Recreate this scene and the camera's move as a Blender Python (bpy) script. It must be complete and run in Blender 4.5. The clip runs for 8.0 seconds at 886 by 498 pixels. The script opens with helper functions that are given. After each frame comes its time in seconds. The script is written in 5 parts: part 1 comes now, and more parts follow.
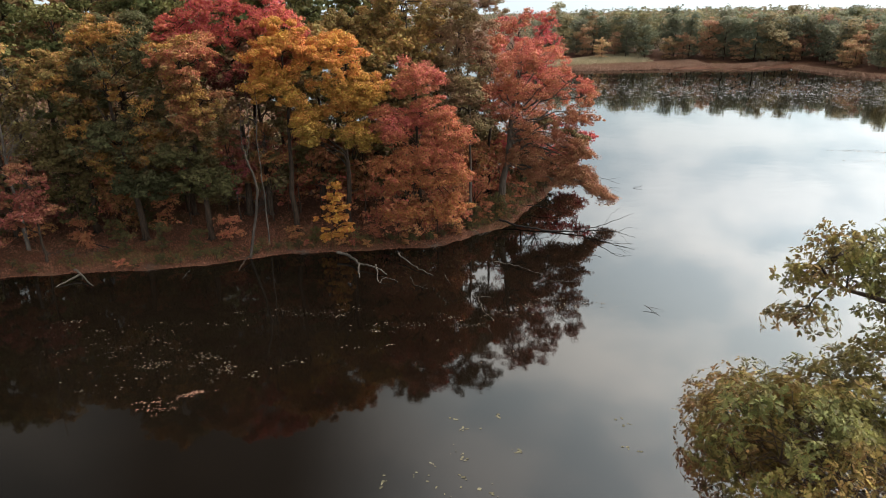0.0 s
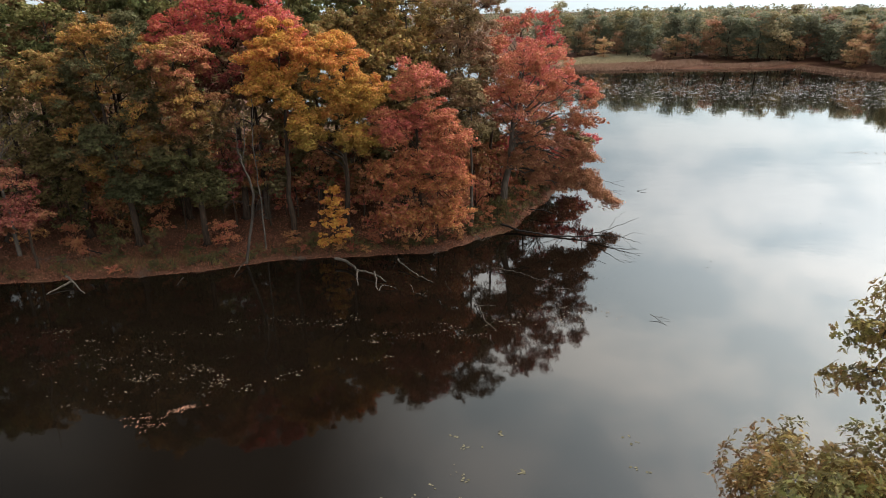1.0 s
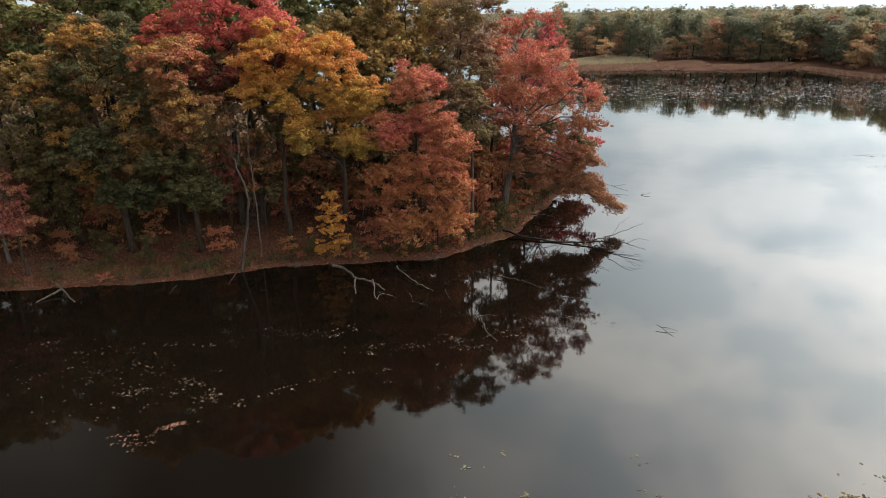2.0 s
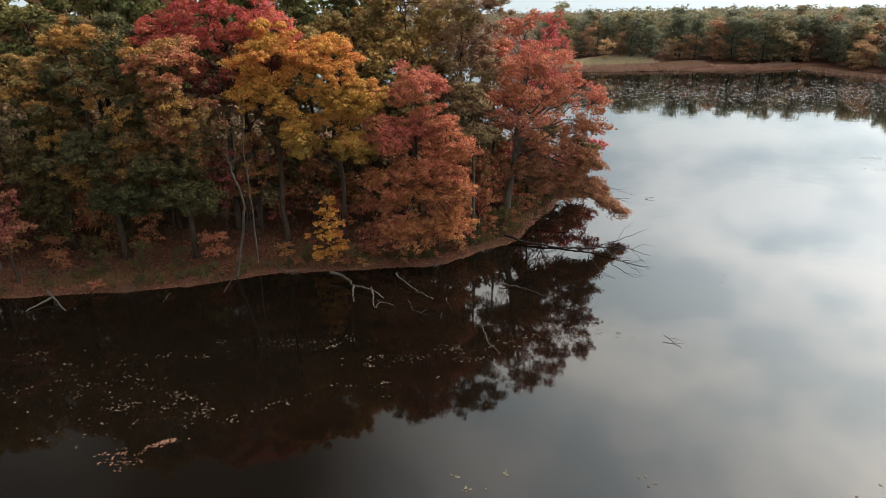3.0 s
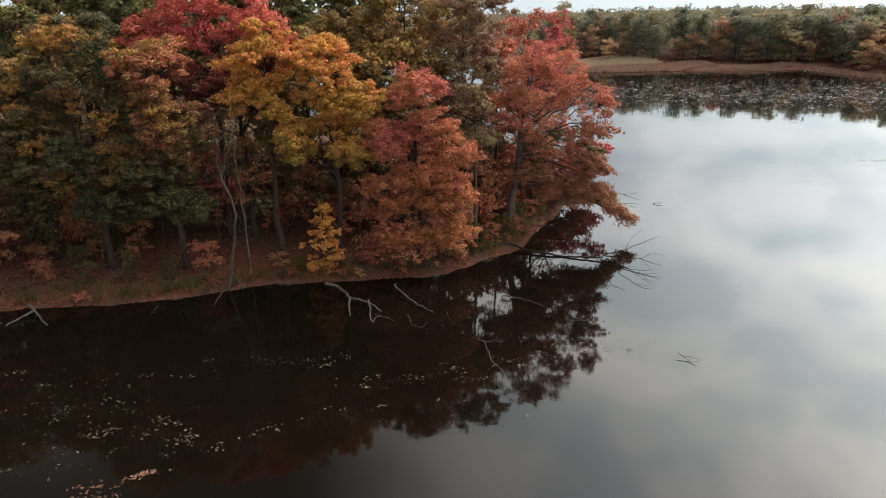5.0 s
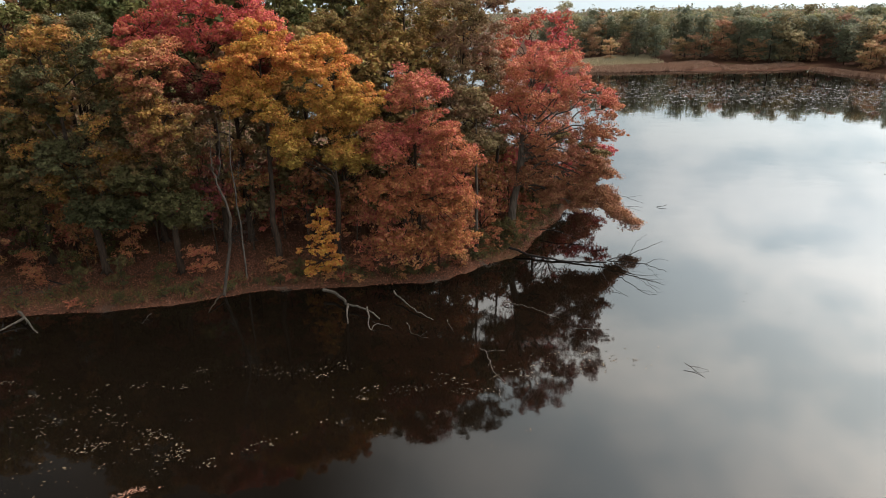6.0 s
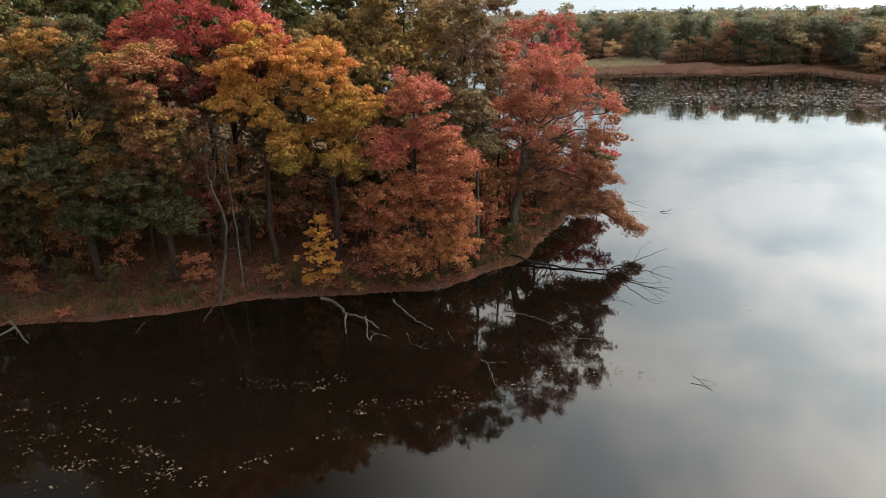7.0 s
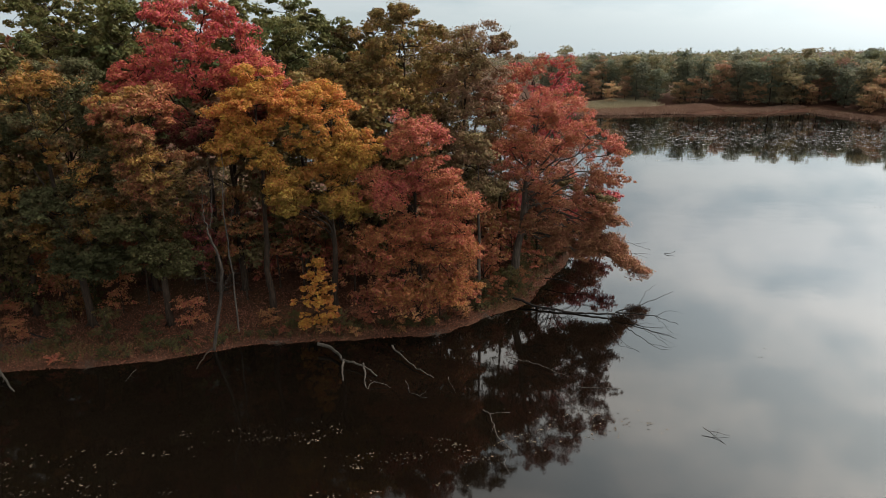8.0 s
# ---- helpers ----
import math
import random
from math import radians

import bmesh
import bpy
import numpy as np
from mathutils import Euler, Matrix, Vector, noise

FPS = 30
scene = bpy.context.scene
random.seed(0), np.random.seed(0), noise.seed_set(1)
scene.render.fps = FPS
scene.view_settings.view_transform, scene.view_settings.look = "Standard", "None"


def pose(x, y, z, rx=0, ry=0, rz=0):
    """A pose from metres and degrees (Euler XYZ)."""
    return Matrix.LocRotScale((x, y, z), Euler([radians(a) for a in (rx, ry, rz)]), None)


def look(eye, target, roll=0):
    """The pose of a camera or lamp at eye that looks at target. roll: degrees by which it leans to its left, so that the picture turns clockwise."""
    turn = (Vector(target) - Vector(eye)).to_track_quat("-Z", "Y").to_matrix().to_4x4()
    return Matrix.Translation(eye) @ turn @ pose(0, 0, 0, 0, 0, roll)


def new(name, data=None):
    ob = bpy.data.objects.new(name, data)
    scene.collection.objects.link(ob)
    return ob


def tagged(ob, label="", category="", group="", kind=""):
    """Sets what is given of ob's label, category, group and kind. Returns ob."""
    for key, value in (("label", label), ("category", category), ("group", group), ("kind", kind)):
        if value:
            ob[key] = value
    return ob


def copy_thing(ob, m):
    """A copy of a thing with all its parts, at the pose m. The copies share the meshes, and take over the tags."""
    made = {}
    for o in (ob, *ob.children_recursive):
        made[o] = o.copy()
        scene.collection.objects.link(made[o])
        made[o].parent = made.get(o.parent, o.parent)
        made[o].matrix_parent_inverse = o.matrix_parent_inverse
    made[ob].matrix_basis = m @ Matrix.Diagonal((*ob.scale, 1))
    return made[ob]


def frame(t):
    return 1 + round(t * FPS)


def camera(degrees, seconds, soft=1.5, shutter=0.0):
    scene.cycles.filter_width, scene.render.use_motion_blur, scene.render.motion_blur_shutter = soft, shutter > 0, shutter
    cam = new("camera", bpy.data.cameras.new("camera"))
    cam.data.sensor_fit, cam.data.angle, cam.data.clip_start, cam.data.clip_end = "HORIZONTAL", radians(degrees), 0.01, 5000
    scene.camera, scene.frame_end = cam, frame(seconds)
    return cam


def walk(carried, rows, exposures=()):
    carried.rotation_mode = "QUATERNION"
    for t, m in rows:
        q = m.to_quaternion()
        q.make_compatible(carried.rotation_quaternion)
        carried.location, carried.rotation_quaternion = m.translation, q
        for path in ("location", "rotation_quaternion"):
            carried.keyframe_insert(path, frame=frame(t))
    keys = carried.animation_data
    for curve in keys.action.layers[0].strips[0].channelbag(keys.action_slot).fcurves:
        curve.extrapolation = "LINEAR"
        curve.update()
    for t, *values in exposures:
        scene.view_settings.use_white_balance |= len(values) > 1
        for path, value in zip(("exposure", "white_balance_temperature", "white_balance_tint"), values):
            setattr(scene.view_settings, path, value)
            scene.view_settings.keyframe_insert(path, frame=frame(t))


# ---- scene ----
cam = camera(67.4, 8.0, soft=0.6)
PATH = [
    (0, (0.074, -0.135, 15.667), (0.061, 1.749, 14.996), -0.9),
    (0.5, (0.076, 0.44, 15.729), (0.062, 2.323, 15.055), -0.9),
    (1, (0.105, 1.025, 15.728), (0.089, 2.908, 15.055), -0.9),
    (1.5, (0.11, 1.615, 15.733), (0.094, 3.498, 15.061), -0.9),
    (3, (0.126, 3.286, 15.807), (0.107, 5.169, 15.135), -0.9),
    (3.5, (0.173, 3.83, 15.778), (0.151, 5.714, 15.106), -1.0),
    (4, (0.147, 4.329, 15.749), (0.126, 6.213, 15.078), -1.0),
    (4.5, (0.154, 4.791, 15.724), (0.132, 6.675, 15.053), -1.0),
    (6, (0.173, 6.226, 15.739), (0.148, 8.11, 15.067), -1.0),
    (6.5, (0.196, 6.703, 15.75), (0.17, 8.587, 15.079), -1.0),
    (7, (0.181, 7.152, 15.789), (0.154, 9.037, 15.121), -1.0),
    (7.5, (0.178, 7.615, 15.833), (0.151, 9.526, 15.246), -1.0),
    (8, (0.212, 8.033, 15.825), (0.183, 9.954, 15.267), -1.0),
]
walk(cam, [(t, look(eye, target, roll)) for t, eye, target, roll in PATH],
     exposures=[(0, 1.18), (1.5, 1.0), (4, 0.95), (6.9, 0.96), (7.5, 0.96), (8, 0.56)])

# ---- world, sun, exposure ----
def node(nt, kind, **values):
    n = nt.nodes.new(kind)
    for key, value in values.items():
        n.inputs[key].default_value = value
    return n


def mixed(nt, a, b, fac, mode="MIX"):
    """A colour mix; a and b are colours or sockets, fac a number or a socket."""
    n = nt.nodes.new("ShaderNodeMix")
    n.data_type, n.blend_type = "RGBA", mode
    for value, key in ((fac, 0), (a, 6), (b, 7)):
        if isinstance(value, (int, float)):
            n.inputs[key].default_value = value
        elif isinstance(value, tuple):
            n.inputs[key].default_value = (*value, 1)
        else:
            nt.links.new(value, n.inputs[key])
    return n.outputs[2]


def sky_world():
    w = bpy.data.worlds.new("overcast_sky")
    scene.world = w
    w.use_nodes = True
    nt = w.node_tree
    nt.nodes.clear()
    L = nt.links.new
    sky = nt.nodes.new("ShaderNodeTexSky")
    sky.sky_type, sky.sun_disc = "NISHITA", False
    sky.sun_elevation, sky.sun_rotation = radians(SUN_UP), radians(SUN_TURN)
    sky.air_density, sky.dust_density = 1.0, 2.0
    dimmed = nt.nodes.new("ShaderNodeVectorMath")
    dimmed.operation = "SCALE"
    dimmed.inputs[3].default_value = SKY
    L(sky.outputs[0], dimmed.inputs[0])
    # a sheet of cloud, seen in perspective: the way divided by its height
    co = nt.nodes.new("ShaderNodeTexCoord")
    sep = nt.nodes.new("ShaderNodeSeparateXYZ")
    L(co.outputs["Generated"], sep.inputs[0])
    up = nt.nodes.new("ShaderNodeMath")
    up.operation = "MAXIMUM"
    up.inputs[1].default_value = 0.0
    L(sep.outputs["Z"], up.inputs[0])
    lift = nt.nodes.new("ShaderNodeMath")
    lift.operation = "ADD"
    lift.inputs[1].default_value = 0.22
    L(up.outputs[0], lift.inputs[0])
    flat = []
    for axis in "XY":
        d = nt.nodes.new("ShaderNodeMath")
        d.operation = "DIVIDE"
        L(sep.outputs[axis], d.inputs[0])
        L(lift.outputs[0], d.inputs[1])
        flat.append(d)
    comb = nt.nodes.new("ShaderNodeCombineXYZ")
    L(flat[0].outputs[0], comb.inputs[0])
    L(flat[1].outputs[0], comb.inputs[1])
    comb.inputs[2].default_value = 3.1
    n1 = node(nt, "ShaderNodeTexNoise", Scale=2.3, Detail=8.0, Roughness=0.56, Distortion=0.15)
    L(comb.outputs[0], n1.inputs["Vector"])
    ramp = nt.nodes.new("ShaderNodeValToRGB")
    ramp.color_ramp.elements[0].position, ramp.color_ramp.elements[0].color = 0.41, (0.575, 0.645, 0.67, 1)
    ramp.color_ramp.elements[1].position, ramp.color_ramp.elements[1].color = 0.58, (0.97, 0.955, 0.925, 1)
    L(n1.outputs[0], ramp.inputs[0])
    # the cloud base is hazy and even at the horizon, brightest a little above it, and darker overhead
    rise = nt.nodes.new("ShaderNodeFloatCurve")
    curve = rise.mapping.curves[0]
    curve.points[0].location, curve.points[1].location = (0.0, CLOUD_LOW / 2), (1.0, CLOUD_HIGH / 2)
    curve.points.new(0.06, CLOUD_LOW / 2 * 0.95)
    curve.points.new(0.14, CLOUD_MID / 2 * 0.66)
    curve.points.new(0.22, CLOUD_MID / 2 * 0.70)
    curve.points.new(0.30, CLOUD_MID / 2 * 0.88)
    curve.points.new(0.48, CLOUD_MID / 2 * 0.86)
    curve.points.new(0.64, CLOUD_HIGH / 2)
    rise.mapping.update()
    L(up.outputs[0], rise.inputs[1])
    veil = nt.nodes.new("ShaderNodeMapRange")
    veil.inputs[1].default_value, veil.inputs[2].default_value = 0.03, 0.17
    L(up.outputs[0], veil.inputs[0])
    soft = mixed(nt, (0.73, 0.83, 0.875), ramp.outputs[0], veil.outputs[0])
    height = nt.nodes.new("ShaderNodeMapRange")
    height.inputs[1].default_value, height.inputs[2].default_value = 0.24, 0.46
    L(up.outputs[0], height.inputs[0])
    soft = mixed(nt, soft, mixed(nt, (0.97, 1.0, 1.02), (1.04, 1.0, 0.935), height.outputs[0]), 1.0, "MULTIPLY")
    cloud = nt.nodes.new("ShaderNodeVectorMath")
    cloud.operation = "SCALE"
    L(soft, cloud.inputs[0])
    twice = nt.nodes.new("ShaderNodeMath")
    twice.operation = "MULTIPLY"
    twice.inputs[1].default_value = 2.0
    L(rise.outputs[0], twice.inputs[0])
    L(twice.outputs[0], cloud.inputs[3])
    both = nt.nodes.new("ShaderNodeVectorMath")
    both.operation = "ADD"
    L(dimmed.outputs[0], both.inputs[0])
    L(cloud.outputs[0], both.inputs[1])
    # the veiled sun brightens the cloud round it
    a, e = radians(SUN_TURN), radians(SUN_UP)
    near = nt.nodes.new("ShaderNodeVectorMath")
    near.operation = "DOT_PRODUCT"
    L(co.outputs["Generated"], near.inputs[0])
    near.inputs[1].default_value = (math.sin(a) * math.cos(e), math.cos(a) * math.cos(e), math.sin(e))
    pos = nt.nodes.new("ShaderNodeMath")
    pos.operation = "MAXIMUM"
    pos.inputs[1].default_value = 0.0
    L(near.outputs["Value"], pos.inputs[0])
    power = nt.nodes.new("ShaderNodeMath")
    power.operation = "POWER"
    power.inputs[1].default_value = GLOW_TIGHT
    L(pos.outputs[0], power.inputs[0])
    gain = nt.nodes.new("ShaderNodeMath")
    gain.operation = "MULTIPLY_ADD"
    gain.inputs[1].default_value = GLOW
    L(power.outputs[0], gain.inputs[0])
    # brighter southern sky, out of view, added to light the trees' fronts
    thin = nt.nodes.new("ShaderNodeMapRange")
    thin.interpolation_type = "SMOOTHSTEP"
    thin.inputs[1].default_value, thin.inputs[2].default_value = 0.3, -1.0
    thin.inputs[3].default_value, thin.inputs[4].default_value = 1.0, 1.0 + SOUTH_FILL
    L(sep.outputs["Y"], thin.inputs[0])
    L(thin.outputs[0], gain.inputs[2])
    # thicker cloud high in the west
    thick = nt.nodes.new("ShaderNodeMapRange")
    thick.interpolation_type = "SMOOTHSTEP"
    thick.inputs[1].default_value, thick.inputs[2].default_value = 0.03, -0.24
    thick.inputs[3].default_value, thick.inputs[4].default_value = 0.0, 1.0 - WEST
    L(sep.outputs["X"], thick.inputs[0])
    aloft = nt.nodes.new("ShaderNodeMapRange")
    aloft.interpolation_type = "SMOOTHSTEP"
    aloft.inputs[1].default_value, aloft.inputs[2].default_value = 0.15, 0.45
    L(up.outputs[0], aloft.inputs[0])
    # it opens again towards its far edge
    opening = nt.nodes.new("ShaderNodeMapRange")
    opening.interpolation_type = "SMOOTHSTEP"
    opening.inputs[1].default_value, opening.inputs[2].default_value = -0.38, -0.50
    opening.inputs[3].default_value, opening.inputs[4].default_value = 1.0, 0.82
    L(sep.outputs["X"], opening.inputs[0])
    band = nt.nodes.new("ShaderNodeMath")
    band.operation = "MULTIPLY"
    L(thick.outputs[0], band.inputs[0])
    L(opening.outputs[0], band.inputs[1])
    dark = nt.nodes.new("ShaderNodeMath")
    dark.operation = "MULTIPLY"
    L(band.outputs[0], dark.inputs[0])
    L(aloft.outputs[0], dark.inputs[1])
    rest = nt.nodes.new("ShaderNodeMath")
    rest.operation = "SUBTRACT"
    rest.inputs[0].default_value = 1.0
    L(dark.outputs[0], rest.inputs[1])
    level = nt.nodes.new("ShaderNodeMath")
    level.operation = "MULTIPLY"
    L(gain.outputs[0], level.inputs[0])
    L(rest.outputs[0], level.inputs[1])
    lit = nt.nodes.new("ShaderNodeVectorMath")
    lit.operation = "SCALE"
    L(both.outputs[0], lit.inputs[0])
    L(level.outputs[0], lit.inputs[3])
    bg = node(nt, "ShaderNodeBackground", Strength=1.0)
    L(lit.outputs[0], bg.inputs[0])
    out = nt.nodes.new("ShaderNodeOutputWorld")
    L(bg.outputs[0], out.inputs[0])


SUN_UP, SUN_TURN, SKY, CLOUD_LOW, CLOUD_MID, CLOUD_HIGH = 50.0, 56.0, 0.015, 0.455, 0.65, 0.34
GLOW, GLOW_TIGHT, SOUTH_FILL, WEST = 10.2, 5.6, 1.0, 0.08
sky_world()
sun = new("sun", bpy.data.lights.new("sun", "SUN"))
sun.data.energy, sun.data.angle, sun.data.color = 0.85, radians(30), (1.0, 0.95, 0.88)
sun.matrix_world = look((53.3, 35.9, 76.6), (0, 0, 0))


# ---- materials ----
def material(name):
    m = bpy.data.materials.new(name)
    m.use_nodes = True
    nt = m.node_tree
    bsdf = nt.nodes["Principled BSDF"]
    return m, nt, bsdf, nt.links.new


def stepped(nt, socket, low, high, a=0.0, b=1.0):
    n = nt.nodes.new("ShaderNodeMapRange")
    for i, v in enumerate((low, high, a, b)):
        n.inputs[i + 1].default_value = v
    nt.links.new(socket, n.inputs[0])
    return n.outputs[0]


def noised(nt, vector, scale, detail=3.0, rough=0.55):
    n = node(nt, "ShaderNodeTexNoise", Scale=scale, Detail=detail, Roughness=rough)
    if vector is not None:
        nt.links.new(vector, n.inputs["Vector"])
    return n.outputs[0]


def leaf_material(name, main, second, share=0.5, low=None, low_to=(3.0, 9.0), spread=0.27, vary=0.0, patchy=0.33, third=None, thin=0.28):
    """Autumn leaves: two colours in patches through the crown, a third that keeps to the lower boughs (with shade put
    into it in some crowns), and a tint leaf by leaf.
    """
    m, nt, bsdf, L = material(name)
    co = nt.nodes.new("ShaderNodeTexCoord").outputs["Object"]
    patch = stepped(nt, noised(nt, co, patchy, 3.0, 0.6), 0.5 + 0.16 * (1 - 2 * share) - 0.07, 0.5 + 0.16 * (1 - 2 * share) + 0.07)
    colour = mixed(nt, main, second, patch)
    if third:
        colour = mixed(nt, colour, third, stepped(nt, noised(nt, co, 0.34, 3.0, 0.55), 0.52, 0.57))
    geo = nt.nodes.new("ShaderNodeNewGeometry")
    # low recolours the bottom boughs; crimson and red_orange carry shade in it
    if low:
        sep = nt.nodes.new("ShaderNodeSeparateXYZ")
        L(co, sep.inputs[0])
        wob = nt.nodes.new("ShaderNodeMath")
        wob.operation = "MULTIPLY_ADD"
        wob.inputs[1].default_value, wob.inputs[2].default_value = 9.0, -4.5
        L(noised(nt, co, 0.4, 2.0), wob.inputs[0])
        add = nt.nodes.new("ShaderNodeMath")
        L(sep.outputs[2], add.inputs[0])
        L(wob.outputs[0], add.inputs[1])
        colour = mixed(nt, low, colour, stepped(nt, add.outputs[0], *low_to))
    hsv = nt.nodes.new("ShaderNodeHueSaturation")
    L(colour, hsv.inputs["Color"])
    isl = geo.outputs["Random Per Island"]
    L(stepped(nt, isl, 0, 1, 0.475, 0.524), hsv.inputs["Hue"])
    hsv.inputs["Saturation"].default_value = 0.95
    white = nt.nodes.new("ShaderNodeTexWhiteNoise")
    white.noise_dimensions = "1D"
    L(isl, white.inputs["W"])
    L(stepped(nt, white.outputs[0], 0, 1, 1 - spread, 1 + spread), hsv.inputs["Value"])
    colour = hsv.outputs[0]
    if vary:
        info = nt.nodes.new("ShaderNodeObjectInfo")
        h2 = nt.nodes.new("ShaderNodeHueSaturation")
        L(colour, h2.inputs["Color"])
        L(stepped(nt, info.outputs["Random"], 0, 1, 0.5 - vary, 0.5 + vary * 0.7), h2.inputs["Hue"])
        w2 = nt.nodes.new("ShaderNodeTexWhiteNoise")
        w2.noise_dimensions = "1D"
        L(info.outputs["Random"], w2.inputs["W"])
        L(stepped(nt, w2.outputs[0], 0, 1, 0.7, 1.3), h2.inputs["Value"])
        colour = h2.outputs[0]
    L(colour, bsdf.inputs["Base Color"])
    bsdf.inputs["Roughness"].default_value = 0.6
    bsdf.inputs["Specular IOR Level"].default_value = 0.08
    back = nt.nodes.new("ShaderNodeBsdfTranslucent")
    L(colour, back.inputs[0])
    mix = nt.nodes.new("ShaderNodeMixShader")
    mix.inputs[0].default_value = thin
    L(bsdf.outputs[0], mix.inputs[1])
    L(back.outputs[0], mix.inputs[2])
    L(mix.outputs[0], nt.nodes["Material Output"].inputs[0])
    return m


def bark_material(name, dark, light, rough=0.9):
    m, nt, bsdf, L = material(name)
    co = nt.nodes.new("ShaderNodeTexCoord").outputs["Object"]
    mp = node(nt, "ShaderNodeMapping", Scale=(1, 1, 0.18))
    L(co, mp.inputs[0])
    ridges = noised(nt, mp.outputs[0], 9.0, 5.0, 0.65)
    stain = noised(nt, co, 0.7, 3.0)
    c = mixed(nt, dark, light, stepped(nt, ridges, 0.35, 0.65))
    c = mixed(nt, c, tuple(v * 0.55 for v in dark), stepped(nt, stain, 0.5, 0.75, 0, 0.7))
    L(c, bsdf.inputs["Base Color"])
    bsdf.inputs["Roughness"].default_value = rough
    bsdf.inputs["Specular IOR Level"].default_value = 0.2
    bump = node(nt, "ShaderNodeBump", Strength=0.6, Distance=0.03)
    L(ridges, bump.inputs["Height"])
    L(bump.outputs[0], bsdf.inputs["Normal"])
    return m


def ground_material():
    m, nt, bsdf, L = material("leaf_litter_ground")
    co = nt.nodes.new("ShaderNodeTexCoord").outputs["Object"]
    fine = noised(nt, co, 7.0, 4.0, 0.7)
    mid = noised(nt, co, 0.8, 4.0, 0.6)
    wide = noised(nt, co, 0.12, 3.0)
    c = mixed(nt, (0.03, 0.016, 0.011), (0.14, 0.058, 0.033), stepped(nt, fine, 0.35, 0.68))
    c = mixed(nt, c, (0.085, 0.04, 0.024), stepped(nt, mid, 0.42, 0.6, 0, 0.8))
    c = mixed(nt, c, (0.09, 0.06, 0.025), stepped(nt, wide, 0.52, 0.62, 0, 0.5))
    L(c, bsdf.inputs["Base Color"])
    bsdf.inputs["Roughness"].default_value = 0.95
    bsdf.inputs["Specular IOR Level"].default_value = 0.1
    bump = node(nt, "ShaderNodeBump", Strength=0.7, Distance=0.06)
    L(fine, bump.inputs["Height"])
    L(bump.outputs[0], bsdf.inputs["Normal"])
    return m


def water_material():
    """Still, peat-brown water: a dark body under a mirror that strengthens towards grazing."""
    m, nt, bsdf, L = material("brown_lake_water")
    co = nt.nodes.new("ShaderNodeTexCoord").outputs["Object"]
    body = nt.nodes.new("ShaderNodeBsdfDiffuse")
    L(mixed(nt, (0.0033, 0.0022, 0.0014), (0.005, 0.0033, 0.0021), stepped(nt, noised(nt, co, 0.09, 4.0), 0.4, 0.65)), body.inputs[0])
    mirror = node(nt, "ShaderNodeBsdfGlossy", Roughness=WATER_ROUGH, Color=(0.985, 0.99, 0.97, 1))
    fres = node(nt, "ShaderNodeFresnel", IOR=WATER_IOR)
    ripple = noised(nt, co, 2.2, 3.0, 0.5)
    swell = noised(nt, co, 0.35, 2.0, 0.5)
    b1 = node(nt, "ShaderNodeBump", Strength=1.0, Distance=0.0014)
    L(ripple, b1.inputs["Height"])
    b2 = node(nt, "ShaderNodeBump", Strength=1.0, Distance=0.006)
    L(swell, b2.inputs["Height"])
    L(b1.outputs[0], b2.inputs["Normal"])
    L(b2.outputs[0], mirror.inputs["Normal"])
    mix = nt.nodes.new("ShaderNodeMixShader")
    L(fres.outputs[0], mix.inputs[0])
    L(body.outputs[0], mix.inputs[1])
    L(mirror.outputs[0], mix.inputs[2])
    L(mix.outputs[0], nt.nodes["Material Output"].inputs[0])
    return m


def plain_leafy(name, a, b, rough=0.7, spread=0.4, spec=0.3):
    """Loose flat leaves or blades, tinted one by one."""
    m, nt, bsdf, L = material(name)
    isl = nt.nodes.new("ShaderNodeNewGeometry").outputs["Random Per Island"]
    white = nt.nodes.new("ShaderNodeTexWhiteNoise")
    white.noise_dimensions = "1D"
    L(isl, white.inputs["W"])
    c = mixed(nt, a, b, isl)
    hsv = nt.nodes.new("ShaderNodeHueSaturation")
    L(c, hsv.inputs["Color"])
    L(stepped(nt, white.outputs[0], 0, 1, 1 - spread, 1 + spread), hsv.inputs["Value"])
    L(hsv.outputs[0], bsdf.inputs["Base Color"])
    bsdf.inputs["Roughness"].default_value = rough
    bsdf.inputs["Specular IOR Level"].default_value = spec
    return m


WATER_ROUGH, WATER_IOR = 0.038, 1.37
WATER = water_material()
GROUND = ground_material()
BARK = bark_material("grey_brown_bark", (0.035, 0.026, 0.02), (0.11, 0.085, 0.065))
DARK_BARK = bark_material("dark_wet_bark", (0.019, 0.012, 0.008), (0.056, 0.036, 0.024))
WET_WOOD = bark_material("sodden_black_wood", (0.010, 0.008, 0.007), (0.028, 0.022, 0.018))
GREY_WOOD = bark_material("bleached_dead_wood", (0.036, 0.029, 0.023), (0.12, 0.096, 0.075))
SNAG_BARK = bark_material("dull_snag_bark", (0.03, 0.023, 0.018), (0.085, 0.066, 0.052))
DEAD_BARK = bark_material("weathered_grey_bark", (0.045, 0.036, 0.03), (0.12, 0.098, 0.08))

ORANGE = (0.52, 0.185, 0.035)
GOLD = (0.50, 0.245, 0.035)
GREEN, MOSS = (0.10, 0.108, 0.037), (0.145, 0.128, 0.04)

